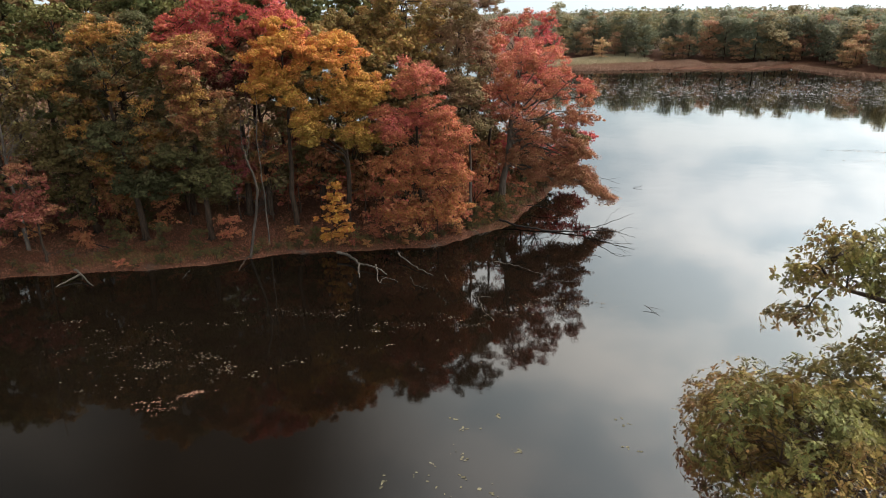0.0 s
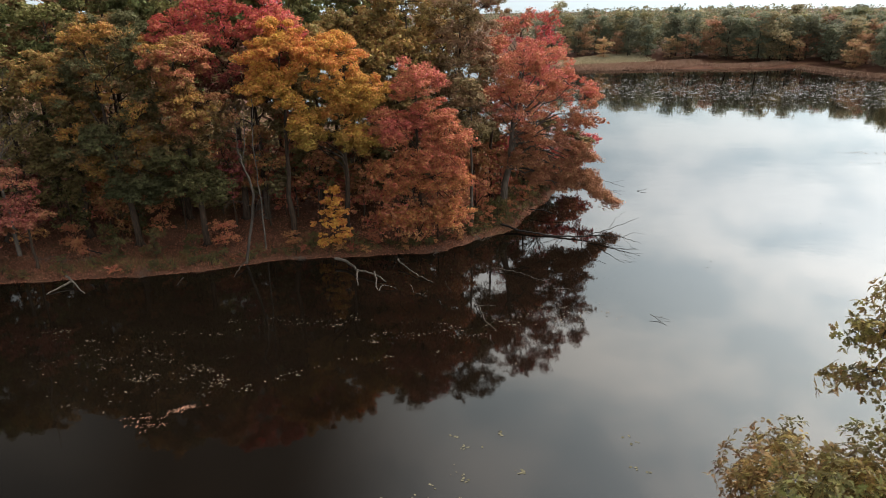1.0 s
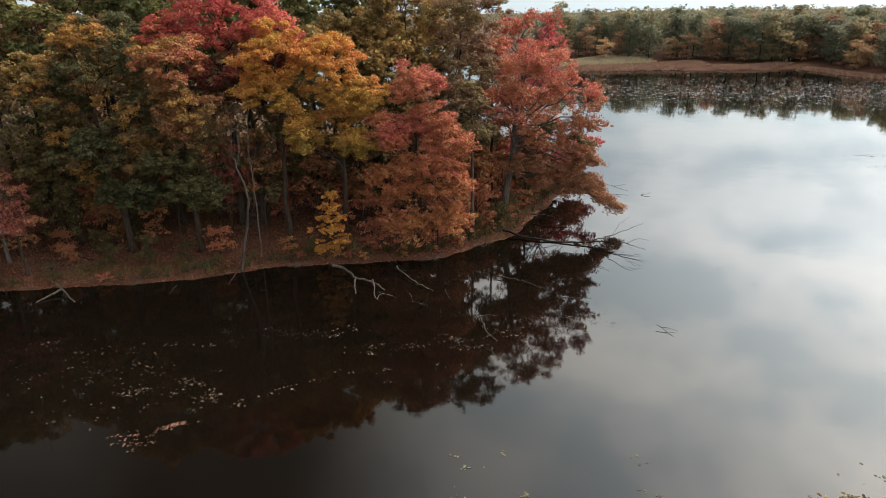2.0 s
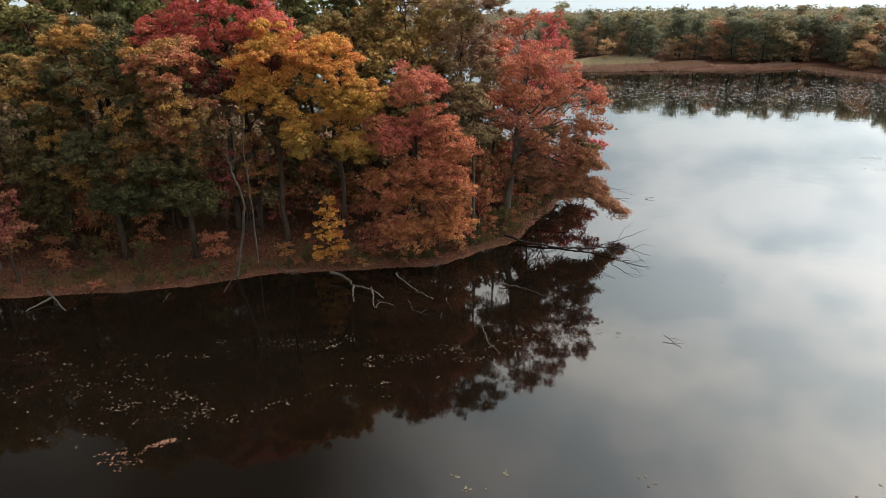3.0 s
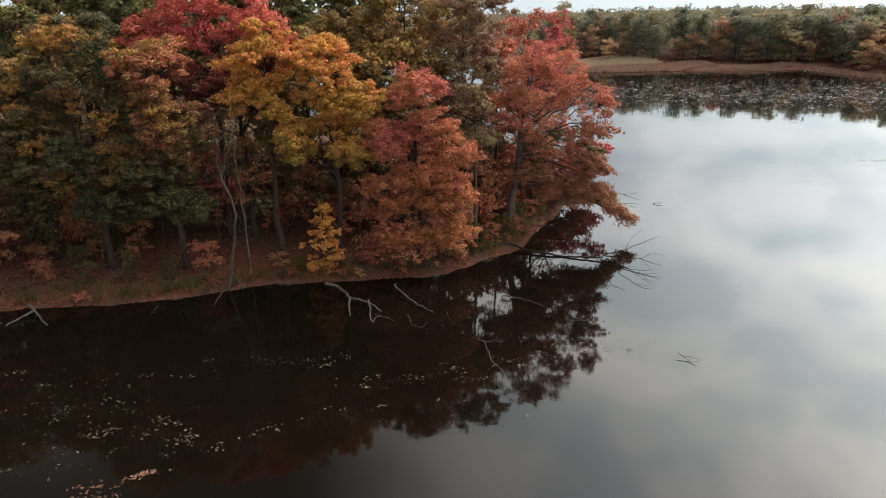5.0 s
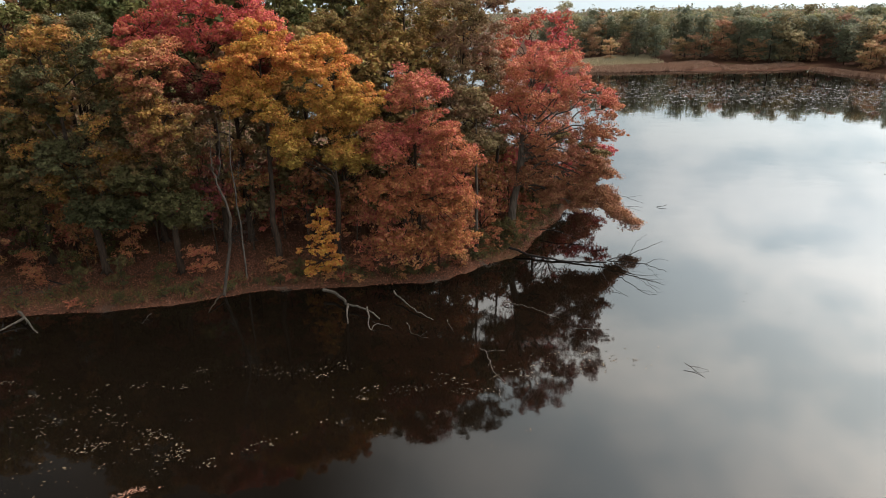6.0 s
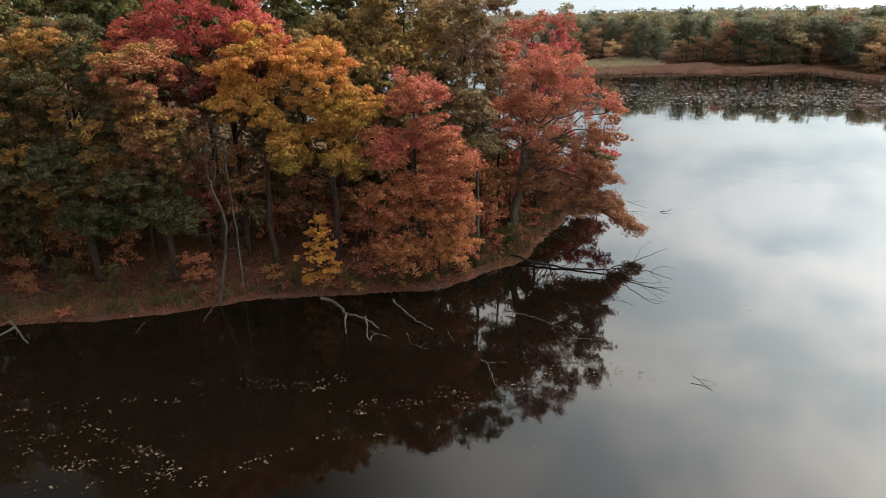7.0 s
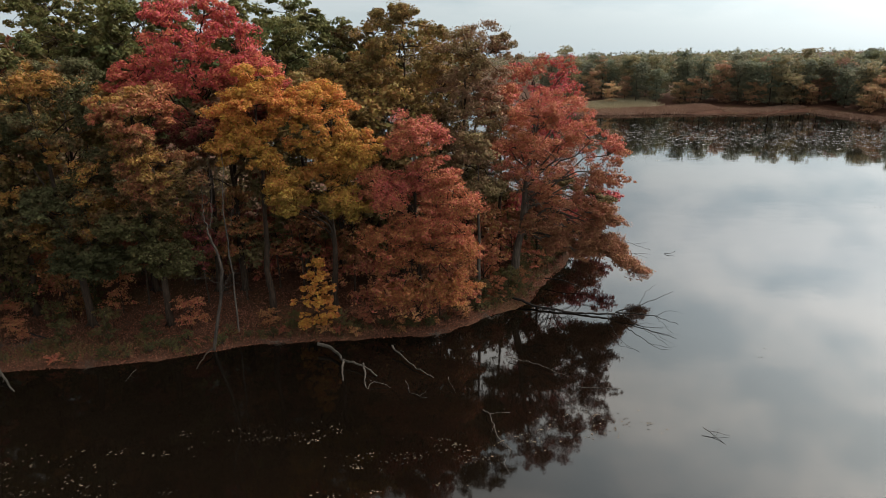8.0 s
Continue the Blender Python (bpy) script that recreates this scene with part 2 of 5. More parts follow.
LEAF = {
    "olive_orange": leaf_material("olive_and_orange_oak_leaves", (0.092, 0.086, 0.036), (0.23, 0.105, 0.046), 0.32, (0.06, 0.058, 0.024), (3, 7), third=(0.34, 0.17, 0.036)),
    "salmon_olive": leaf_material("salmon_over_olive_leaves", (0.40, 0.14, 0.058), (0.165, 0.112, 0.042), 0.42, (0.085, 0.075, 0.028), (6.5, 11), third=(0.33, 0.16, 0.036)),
    # low: maroon, darkened to paint the shade under the crown
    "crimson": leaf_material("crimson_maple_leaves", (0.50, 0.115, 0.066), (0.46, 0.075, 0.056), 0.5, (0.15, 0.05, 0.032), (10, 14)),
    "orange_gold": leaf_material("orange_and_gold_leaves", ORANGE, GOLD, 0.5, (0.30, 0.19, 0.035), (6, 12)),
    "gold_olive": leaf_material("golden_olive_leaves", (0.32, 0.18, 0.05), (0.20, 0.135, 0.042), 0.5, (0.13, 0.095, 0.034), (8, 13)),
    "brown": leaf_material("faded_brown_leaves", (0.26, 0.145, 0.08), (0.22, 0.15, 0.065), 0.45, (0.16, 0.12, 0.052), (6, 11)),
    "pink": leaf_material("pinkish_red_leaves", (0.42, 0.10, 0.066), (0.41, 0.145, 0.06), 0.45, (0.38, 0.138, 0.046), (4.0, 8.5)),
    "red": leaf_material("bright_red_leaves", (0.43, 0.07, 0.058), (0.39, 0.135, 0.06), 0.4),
    # low: burnt orange, darkened to paint the shade of the bank side
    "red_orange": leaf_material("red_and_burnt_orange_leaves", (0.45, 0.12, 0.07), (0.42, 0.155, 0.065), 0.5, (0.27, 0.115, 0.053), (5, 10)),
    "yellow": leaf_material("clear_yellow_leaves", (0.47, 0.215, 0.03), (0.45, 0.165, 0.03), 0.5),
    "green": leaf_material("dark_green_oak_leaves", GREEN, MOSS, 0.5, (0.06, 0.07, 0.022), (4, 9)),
    "coral": leaf_material("coral_red_leaves", (0.26, 0.078, 0.052), (0.26, 0.11, 0.05), 0.5),
    "maroon": leaf_material("dull_maroon_leaves", (0.20, 0.055, 0.04), (0.22, 0.10, 0.04), 0.5, vary=0.02),
    "rust": leaf_material("rusty_understorey_leaves", (0.30, 0.105, 0.046), (0.30, 0.135, 0.05), 0.5, vary=0.02),
    "moss": leaf_material("mossy_green_leaves", (0.075, 0.068, 0.026), (0.13, 0.092, 0.03), 0.45, vary=0.02),
    "mixed": leaf_material("mixed_autumn_leaves", (0.20, 0.13, 0.035), (0.12, 0.11, 0.03), 0.5, vary=0.045),
    # far leaves: haze put into the colour, paler and greyer; thin softens contrast
    "far_green": leaf_material("distant_hazed_green_leaves", (0.165, 0.18, 0.12), (0.22, 0.215, 0.125), 0.45, thin=0.5, vary=0.04, spread=0.14, patchy=0.2),
    "far_olive": leaf_material("distant_hazed_olive_yellow_leaves", (0.31, 0.265, 0.12), (0.22, 0.21, 0.11), 0.45, thin=0.5, vary=0.03, spread=0.14, patchy=0.2),
    "far_orange": leaf_material("distant_hazed_orange_leaves", (0.46, 0.26, 0.14), (0.38, 0.26, 0.13), 0.45, thin=0.5, vary=0.02, spread=0.14, patchy=0.2),
    "far_rust": leaf_material("distant_hazed_rust_red_leaves", (0.37, 0.17, 0.12), (0.33, 0.20, 0.12), 0.45, thin=0.5, vary=0.02, spread=0.14, patchy=0.2),
    "far": leaf_material("distant_hazed_mixed_leaves", (0.135, 0.14, 0.088), (0.23, 0.165, 0.088), 0.4, thin=0.4, spread=0.3, patchy=0.09, third=(0.17, 0.165, 0.08)),
    "oak": leaf_material("lobed_oak_leaves_turning", (0.158, 0.14, 0.038), (0.235, 0.152, 0.042), 0.45, (0.21, 0.09, 0.034), (7.5, 11.5), spread=0.6, patchy=1.5, third=(0.12, 0.118, 0.035)),
}
LITTER = plain_leafy("fallen_leaf_litter", (0.19, 0.07, 0.039), (0.138, 0.066, 0.044), 0.9, 0.6, 0.1)
FLOATING = plain_leafy("floating_tan_leaves", (0.10, 0.066, 0.042), (0.045, 0.036, 0.022), 0.85, 0.9, 0.2)
REDFLOAT = plain_leafy("floating_reddish_leaves", (0.17, 0.078, 0.05), (0.12, 0.075, 0.05), 0.9, 0.7, 0.1)
LILY = plain_leafy("yellowed_lily_pads", (0.075, 0.068, 0.042), (0.115, 0.10, 0.063), 0.9, 0.4, 0.1)
# pale pads, their colour lightened further to stand in for haze
FARPAD = plain_leafy("pale_hazed_lily_pads", (0.30, 0.285, 0.265), (0.15, 0.14, 0.125), 0.9, 0.6, 0.08)
REED = plain_leafy("dry_tan_reeds", (0.34, 0.28, 0.17), (0.38, 0.32, 0.21), 0.9, 0.2, 0.1)
REDREED = plain_leafy("reddish_brown_reeds", (0.27, 0.155, 0.11), (0.31, 0.20, 0.14), 0.9, 0.2, 0.1)
GRASS = plain_leafy("bank_grass", (0.075, 0.075, 0.025), (0.15, 0.10, 0.04), 0.9, 0.4, 0.1)


# ---- building helpers ----
def mesh_of(name, verts, faces, mat):
    """A mesh from an (n, 3) array and an (m, 3 or 4) array of corners."""
    me = bpy.data.meshes.new(name)
    verts, faces = np.asarray(verts, np.float32), np.asarray(faces, np.int32)
    k = faces.shape[1]
    me.vertices.add(len(verts))
    me.vertices.foreach_set("co", verts.ravel())
    me.loops.add(faces.size)
    me.loops.foreach_set("vertex_index", faces.ravel())
    me.polygons.add(len(faces))
    me.polygons.foreach_set("loop_start", np.arange(0, faces.size, k, dtype=np.int32))
    me.materials.append(mat)
    me.update(calc_edges=True)
    return me


def part(name, me, parent, label=""):
    ob = new(name, me)
    ob.parent = parent
    return tagged(ob, label)


def thing(name, at, label, category, group="", kind=""):
    ob = new(name)
    ob.location = at
    ob.empty_display_size = 0.2
    return tagged(ob, label, category, group, kind)


def unit(v):
    return v / np.maximum(np.linalg.norm(v, axis=-1, keepdims=True), 1e-9)


class Wood:
    """Gathers tapered round limbs into one mesh."""

    def __init__(self):
        self.verts, self.faces, self.count = [], [], 0

    def limb(self, points, r0, r1, sides=6):
        p = np.asarray(points, float)
        n = len(p)
        d = unit(np.gradient(p, axis=0))
        ref = np.where(np.abs(d[:, 2:3]) > 0.9, [[1.0, 0, 0]], [[0, 0, 1.0]])
        a = unit(np.cross(d, ref))
        b = np.cross(d, a)
        r = r0 + (r1 - r0) * np.linspace(0, 1, n) ** 0.8
        ang = np.linspace(0, 2 * np.pi, sides, endpoint=False)
        ring = p[:, None] + r[:, None, None] * (np.cos(ang)[None, :, None] * a[:, None] + np.sin(ang)[None, :, None] * b[:, None])
        self.verts.append(ring.reshape(-1, 3))
        i = np.arange(n - 1)[:, None] * sides + np.arange(sides)[None]
        j = np.arange(n - 1)[:, None] * sides + (np.arange(sides)[None] + 1) % sides
        self.faces.append(np.stack([i, j, j + sides, i + sides], -1).reshape(-1, 4) + self.count)
        cap = self.count + (n - 1) * sides
        k = np.arange(0, sides - 2, 2)
        self.faces.append(np.stack([cap + 0 * k, cap + k + 1, cap + k + 2, cap + (k + 3) % sides], -1))
        self.count += n * sides

    def mesh(self, name, mat):
        me = mesh_of(name, np.concatenate(self.verts), np.concatenate(self.faces), mat)
        me.polygons.foreach_set("use_smooth", np.ones(len(me.polygons), bool))
        return me


def bend(a, b, rng, sag=0.12, n=6, wob=0.05):
    """A crooked way from a to b that first climbs, then levels out."""
    a, b = np.asarray(a, float), np.asarray(b, float)
    t = np.linspace(0, 1, n)[:, None]
    p = a + (b - a) * t
    size = np.linalg.norm(b - a)
    p[:, 2] += sag * size * np.sin(np.pi * t[:, 0])
    p[1:-1] += rng.normal(0, wob * size, (n - 2, 3))
    return p


def leaf_cloud(centres, radius, per, size, rng, flat=0.6, hang=0.0, calm=0.15):
    """Leaves round many small sprays: rhombic blades turned mostly to the light."""
    centres = np.asarray(centres, float)
    c = np.repeat(centres, per, 0)
    r = np.repeat(np.broadcast_to(radius, len(centres)), per)
    d = unit(rng.normal(size=(len(c), 3)))
    u = rng.uniform(0.12, 1, len(c)) ** 0.5
    off = d * (u * r)[:, None] * [1, 1, flat]
    off[:, 2] -= hang * r * rng.uniform(0, 1, len(c)) ** 2
    pos = c + off
    nrm = unit(d * 0.55 + [0, 0, 0.55] + rng.normal(0, 0.45 * (1 - calm), (len(c), 3)))
    t = unit(np.cross(nrm, rng.normal(size=(len(c), 3))))
    b = np.cross(nrm, t)
    s = (size * rng.uniform(0.6, 1.3, len(c)))[:, None]
    fold = nrm * s * 0.12
    quad = np.stack([pos - t * s * 0.55, pos + b * s * 0.36 - fold, pos + t * s * 0.55, pos - b * s * 0.36 - fold], 1)
    return quad.reshape(-1, 3), np.arange(len(c) * 4).reshape(-1, 4)


def sprays(clumps, radii, per, rng):
    """Breaks each clump into smaller rounded sprays over its upper side."""
    c = np.repeat(clumps, per, 0)
    r = np.repeat(radii, per)
    d = unit(rng.normal(size=(len(c), 3)) + [0, 0, 0.35])
    return c + d * (r * rng.uniform(0.45, 0.98, len(c)))[:, None] * [1, 1, 0.52], r * rng.uniform(0.32, 0.55, len(c))


def build_tree(name, at, height, lobes, leaf, leaves=20000, size=0.19, trunk=0.22, lean=(0.0, 0.0), seed=1, bark=None,
               clump=0.84, per=7, fine=1.05, label="", category="tree", group="", bare=0, twigs=True, calm=0.15):
    """A broadleaf tree: a tapered trunk, boughs to every clump of its crown, and the leaves.
    lobes: rounded masses of the crown (dx, dy, z, rx, ry, rz, clumps) from the foot."""
    rng = np.random.default_rng(seed)
    bark = bark or DARK_BARK
    root = thing(name, at, label, category, group)
    n = 9
    t = np.linspace(0, 1, n)
    top = height * 0.82
    stem = np.stack([lean[0] * t ** 1.3, lean[1] * t ** 1.3, top * t - 0.3 * (1 - t)], -1)
    stem[1:-1, :2] += rng.normal(0, height * 0.005, (n - 2, 2))
    w = Wood()
    w.limb(stem, trunk, trunk * 0.18, 9 if twigs else 5)
    for k in range(5 if twigs else 0):
        a = k * 1.257 + rng.uniform(-0.3, 0.3)
        w.limb([(0.9 * trunk * math.cos(a) * f, 0.9 * trunk * math.sin(a) * f, z) for f, z in ((0.3, trunk * 2.4), (0.95, trunk * 0.8), (2.1, -0.12))], trunk * 0.34, trunk * 0.2, 5)
    part("trunk", w.mesh("trunk", bark), root)
    centres, radii = [], []
    for dx, dy, z, rx, ry, rz, k in lobes:
        k = int(k * fine)
        d = unit(rng.normal(size=(k, 3)) + [0, -0.25, 0.2])
        f = rng.uniform(0.30, 1.0, k) ** 0.45
        a = clump * rng.uniform(0.6, 1.35, k)
        c = np.array([dx, dy, z]) + d * f[:, None] * np.maximum(np.array([rx, ry, rz]) - a[:, None] * 0.7, 0.2)
        centres.append(c)
        radii.append(a)
    centres, radii = np.concatenate(centres), np.concatenate(radii)
    w = Wood()
    w.limb(stem[2:] * [1, 1, 0.99], trunk * 0.5, trunk * 0.1, 4)
    hubs = rng.choice(len(centres), max(3, len(centres) // 8), replace=False)
    # the large trees have each bough as a part of its own
    boughs = [Wood() for _ in hubs] if leaves >= 30000 else [w] * len(hubs)
    ways = []
    for h, bough in zip(hubs, boughs):
        c = centres[h]
        reach = np.hypot(c[0], c[1])
        z0 = np.clip(c[2] - 0.55 * reach - 0.6, rng.uniform(0.26, 0.5) * height, top * 0.95)
        f = (z0 + 0.0) / top
        foot = np.array([np.interp(f, t, stem[:, i]) for i in range(3)])
        way = bend(foot, c, rng, 0.10, 7, 0.035)
        ways.append(way)
        bough.limb(way, max(0.035, trunk * 0.36 * (1 - 0.5 * f)), 0.018, 5)
    joints = np.concatenate([x[2:6] for x in ways])
    for c in centres if twigs else ():
        j = int(np.argmin(np.linalg.norm(joints - c, axis=1) + 0.3 * np.maximum(joints[:, 2] - c[2], 0)))
        boughs[j // 4].limb(bend(joints[j], c, rng, 0.06, 4, 0.05), 0.03, 0.010, 4)
    for _ in range(bare):
        c = centres[rng.integers(len(centres))]
        w.limb(bend(c, c + unit(rng.normal(size=3) + [0, 0, 0.8]) * rng.uniform(0.8, 1.8), rng, 0.05, 4, 0.05), 0.02, 0.005, 4)
    part("branchwork", w.mesh("branchwork", bark), root)
    if leaves >= 30000:
        for bough in boughs:
            part("bough", bough.mesh("bough", bark), root)
    sc, sr = sprays(centres, radii, per, rng)
    v, f = leaf_cloud(sc, sr, max(1, leaves // len(sc)), size, rng, calm=calm)
    part("crown", mesh_of("crown", v, f, leaf), root)
    return root


def dead_tree(name, at, height, seed, mat, label, lean=(0, 0), trunk=0.15, forks=8, depth=2, low=0.45, spread=0.5):
    """A leafless tree that forks into ever finer grey limbs."""
    rng = np.random.default_rng(seed)
    root = thing(name, at, label, "dead tree")
    t = np.linspace(0, 1, 9)
    stem = np.stack([lean[0] * t ** 1.4, lean[1] * t, height * t - 0.3 * (1 - t)], -1)
    stem[1:-1, :2] += rng.normal(0, height * 0.008, (7, 2))
    w = Wood()
    w.limb(stem, trunk, trunk * 0.14, 8)
    part("trunk", w.mesh("trunk", mat), root)
    w = Wood()
    w.limb(stem[2:] * [1, 1, 0.99], trunk * 0.5, trunk * 0.08, 4)

    def fork(p0, way, size, r, left):
        end = p0 + way * size
        path = bend(p0, end, rng, 0.08, 5, 0.05)
        w.limb(path, r, r * 0.35, 5)
        if left:
            for _ in range(3):
                k = rng.integers(2, 5)
                fork(path[k], unit(way + rng.normal(0, 0.5, 3) + [0, 0, 0.15]), size * rng.uniform(0.4, 0.7), r * 0.5, left - 1)

    for _ in range(forks):
        f = rng.uniform(low, 0.95)
        p0 = np.array([np.interp(f, t, stem[:, i]) for i in range(3)])
        a = rng.uniform(0, 6.28)
        fork(p0, unit(np.array([math.cos(a) * spread, math.sin(a) * spread, 0.75])), height * rng.uniform(0.14, 0.28) * (1.25 - f), trunk * 0.35 * (1.2 - f), depth)
    part("branchwork", w.mesh("branchwork", mat), root)
    return root


# ---- lake and ground ----
SHORE = [(-95, 2), (-40, 6), (-8, 8), (8, 9), (30, 6), (70, -12), (130, 15), (150, 60), (125, 110), (106, 140), (97.5, 157),
         (95.5, 168), (94.5, 181), (95, 187.5), (89, 186.5), (81, 184), (76, 185.5), (70, 187.5), (60, 187.5), (45, 186.5), (31, 190),
         (24, 215), (18, 280), (8, 350), (-40, 385), (-80, 300), (-62, 200), (-34, 125), (-6, 86), (4, 73), (9.7, 66.0), (10.4, 61.5), (8.8, 57.0),
         (6.5, 53.1), (5.2, 49.2), (2.8, 47.5), (0.9, 45.8), (-0.3, 44.5), (-3, 44.1), (-5.2, 43.9), (-7.6, 43.5), (-10.5, 43.5), (-12.2, 42.9),
         (-13.7, 42.2), (-15.8, 41.4), (-18.5, 40.7), (-22, 40.3), (-27, 39.8), (-33, 38.2), (-48, 33), (-75, 26), (-105, 14)]


def rounded(points):
    p = np.array(points, float)
    q = np.roll(p, -1, 0)
    return np.stack([0.78 * p + 0.22 * q, 0.22 * p + 0.78 * q], 1).reshape(-1, 2)


LAKE = rounded(SHORE)


def inland(x, y):
    """Metres from the waterline: above 0 on land, below 0 on the lake."""
    x, y = np.asarray(x, float), np.asarray(y, float)
    best = np.full(x.shape, 1e9)
    inside = np.zeros(x.shape, bool)
    for (x0, y0), (x1, y1) in zip(LAKE, np.roll(LAKE, -1, 0)):
        dx, dy = x1 - x0, y1 - y0
        t = np.clip(((x - x0) * dx + (y - y0) * dy) / (dx * dx + dy * dy), 0, 1)
        best = np.minimum(best, np.hypot(x - x0 - t * dx, y - y0 - t * dy))
        if y0 != y1:
            inside ^= ((y0 > y) != (y1 > y)) & (x < dx * (y - y0) / dy + x0)
    return np.where(inside, -best, best)


def waves(x, y):
    return (np.sin(x * 0.9 + 1.3 * np.sin(y * 0.37)) * np.cos(y * 0.8 + np.sin(x * 0.31)) + 0.6 * np.sin(x * 2.3 + y * 1.1) * np.sin(y * 2.0 - x * 0.7))


def ground_height(x, y):
    s = inland(x, y) + 0.16 * waves(x * 1.7, y * 1.7) + 0.08 * waves(x * 5.1 + 3, y * 4.3)
    land = 0.30 * (1 - np.exp(-np.maximum(s, 0) / 0.5)) + 0.075 * np.minimum(np.maximum(s, 0), 28) + 0.07 * waves(x, y) * np.clip(s / 2, 0, 1)
    return np.where(s > 0, land, np.maximum(s * 0.35, -3.0))


def spaced(*runs):
    out = [np.arange(a, b, step) for a, b, step in runs]
    return np.concatenate([*out, [runs[-1][1]]])


gx = spaced((-2600, -600, 400), (-600, -120, 40), (-120, -36, 4), (-36, 14, 0.35), (14, 120, 3), (120, 600, 40), (600, 2600, 400))
gy = spaced((-2000, -400, 400), (-400, -40, 40), (-40, 36, 3), (36, 64, 0.35), (64, 110, 2), (110, 240, 4), (240, 440, 8), (440, 800, 40), (800, 3600, 400))
X, Y = np.meshgrid(gx, gy)
Z = ground_height(X, Y)
idx = np.arange(X.size).reshape(X.shape)
ground = new("ground", mesh_of("ground", np.stack([X, Y, Z], -1).reshape(-1, 3), np.stack([idx[:-1, :-1], idx[:-1, 1:], idx[1:, 1:], idx[1:, :-1]], -1).reshape(-1, 4), GROUND))
ground.data.polygons.foreach_set("use_smooth", np.ones(len(ground.data.polygons), bool))
tagged(ground, "wooded lake shore covered in reddish-brown fallen leaves", "ground", kind="structure")

water = new("water", mesh_of("water", [(-220, -60, 0), (240, -60, 0), (240, 460, 0), (-220, 460, 0)], [(0, 1, 2, 3)], WATER))
tagged(water, "still dark brown lake water mirroring sky and trees", "water", kind="structure")


def foot(x, y, sink=0.0):
    return (x, y, float(ground_height(np.array(x), np.array(y))) - sink)


# ---- the wood on the point ----
def front_trees():
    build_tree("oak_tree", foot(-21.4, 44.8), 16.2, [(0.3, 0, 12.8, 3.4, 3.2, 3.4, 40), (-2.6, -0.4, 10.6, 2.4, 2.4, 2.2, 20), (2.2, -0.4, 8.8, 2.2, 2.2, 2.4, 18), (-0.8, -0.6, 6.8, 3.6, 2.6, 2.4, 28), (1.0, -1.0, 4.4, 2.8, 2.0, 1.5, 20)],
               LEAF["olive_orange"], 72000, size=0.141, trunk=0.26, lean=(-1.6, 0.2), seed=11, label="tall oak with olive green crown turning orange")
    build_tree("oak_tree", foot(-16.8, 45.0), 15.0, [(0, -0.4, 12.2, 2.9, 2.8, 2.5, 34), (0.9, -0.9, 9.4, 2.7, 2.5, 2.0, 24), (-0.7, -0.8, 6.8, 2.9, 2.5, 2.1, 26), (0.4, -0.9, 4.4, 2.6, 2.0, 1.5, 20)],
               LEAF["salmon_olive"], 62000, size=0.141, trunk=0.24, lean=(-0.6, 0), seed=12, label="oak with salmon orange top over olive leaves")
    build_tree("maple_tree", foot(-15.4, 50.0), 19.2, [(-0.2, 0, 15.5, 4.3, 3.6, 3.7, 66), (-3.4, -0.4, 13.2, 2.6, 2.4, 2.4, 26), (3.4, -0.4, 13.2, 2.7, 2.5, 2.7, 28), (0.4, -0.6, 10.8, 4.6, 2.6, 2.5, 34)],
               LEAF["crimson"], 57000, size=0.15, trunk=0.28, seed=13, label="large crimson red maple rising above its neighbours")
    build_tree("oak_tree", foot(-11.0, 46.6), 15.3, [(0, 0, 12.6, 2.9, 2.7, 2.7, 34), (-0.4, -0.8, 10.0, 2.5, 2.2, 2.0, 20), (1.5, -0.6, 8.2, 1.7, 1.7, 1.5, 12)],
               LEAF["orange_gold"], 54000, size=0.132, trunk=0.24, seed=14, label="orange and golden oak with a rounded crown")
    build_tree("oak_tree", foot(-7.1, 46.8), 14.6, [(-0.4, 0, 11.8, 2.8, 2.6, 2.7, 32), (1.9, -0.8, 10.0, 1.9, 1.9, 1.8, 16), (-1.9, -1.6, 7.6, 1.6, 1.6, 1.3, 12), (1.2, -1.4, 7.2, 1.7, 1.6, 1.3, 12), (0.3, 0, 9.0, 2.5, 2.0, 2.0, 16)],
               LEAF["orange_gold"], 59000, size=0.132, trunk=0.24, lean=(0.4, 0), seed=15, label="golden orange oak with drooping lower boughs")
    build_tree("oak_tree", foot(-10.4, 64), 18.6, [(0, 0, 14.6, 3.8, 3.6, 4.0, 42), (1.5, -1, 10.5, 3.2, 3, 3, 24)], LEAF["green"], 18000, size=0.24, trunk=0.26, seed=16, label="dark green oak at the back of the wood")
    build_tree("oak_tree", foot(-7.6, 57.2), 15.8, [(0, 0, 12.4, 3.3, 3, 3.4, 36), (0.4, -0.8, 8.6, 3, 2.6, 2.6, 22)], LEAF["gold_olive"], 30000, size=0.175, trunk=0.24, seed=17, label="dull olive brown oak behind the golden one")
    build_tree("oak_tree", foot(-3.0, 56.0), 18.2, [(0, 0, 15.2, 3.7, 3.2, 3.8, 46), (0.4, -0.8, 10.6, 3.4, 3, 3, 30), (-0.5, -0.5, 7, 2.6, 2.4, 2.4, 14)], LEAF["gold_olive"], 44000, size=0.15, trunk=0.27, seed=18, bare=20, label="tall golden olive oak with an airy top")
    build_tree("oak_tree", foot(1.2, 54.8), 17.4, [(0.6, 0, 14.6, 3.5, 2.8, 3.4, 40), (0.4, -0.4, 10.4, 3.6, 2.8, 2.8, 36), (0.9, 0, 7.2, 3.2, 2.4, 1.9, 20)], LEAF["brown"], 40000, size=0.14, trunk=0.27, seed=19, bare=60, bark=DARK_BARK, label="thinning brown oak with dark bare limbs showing")
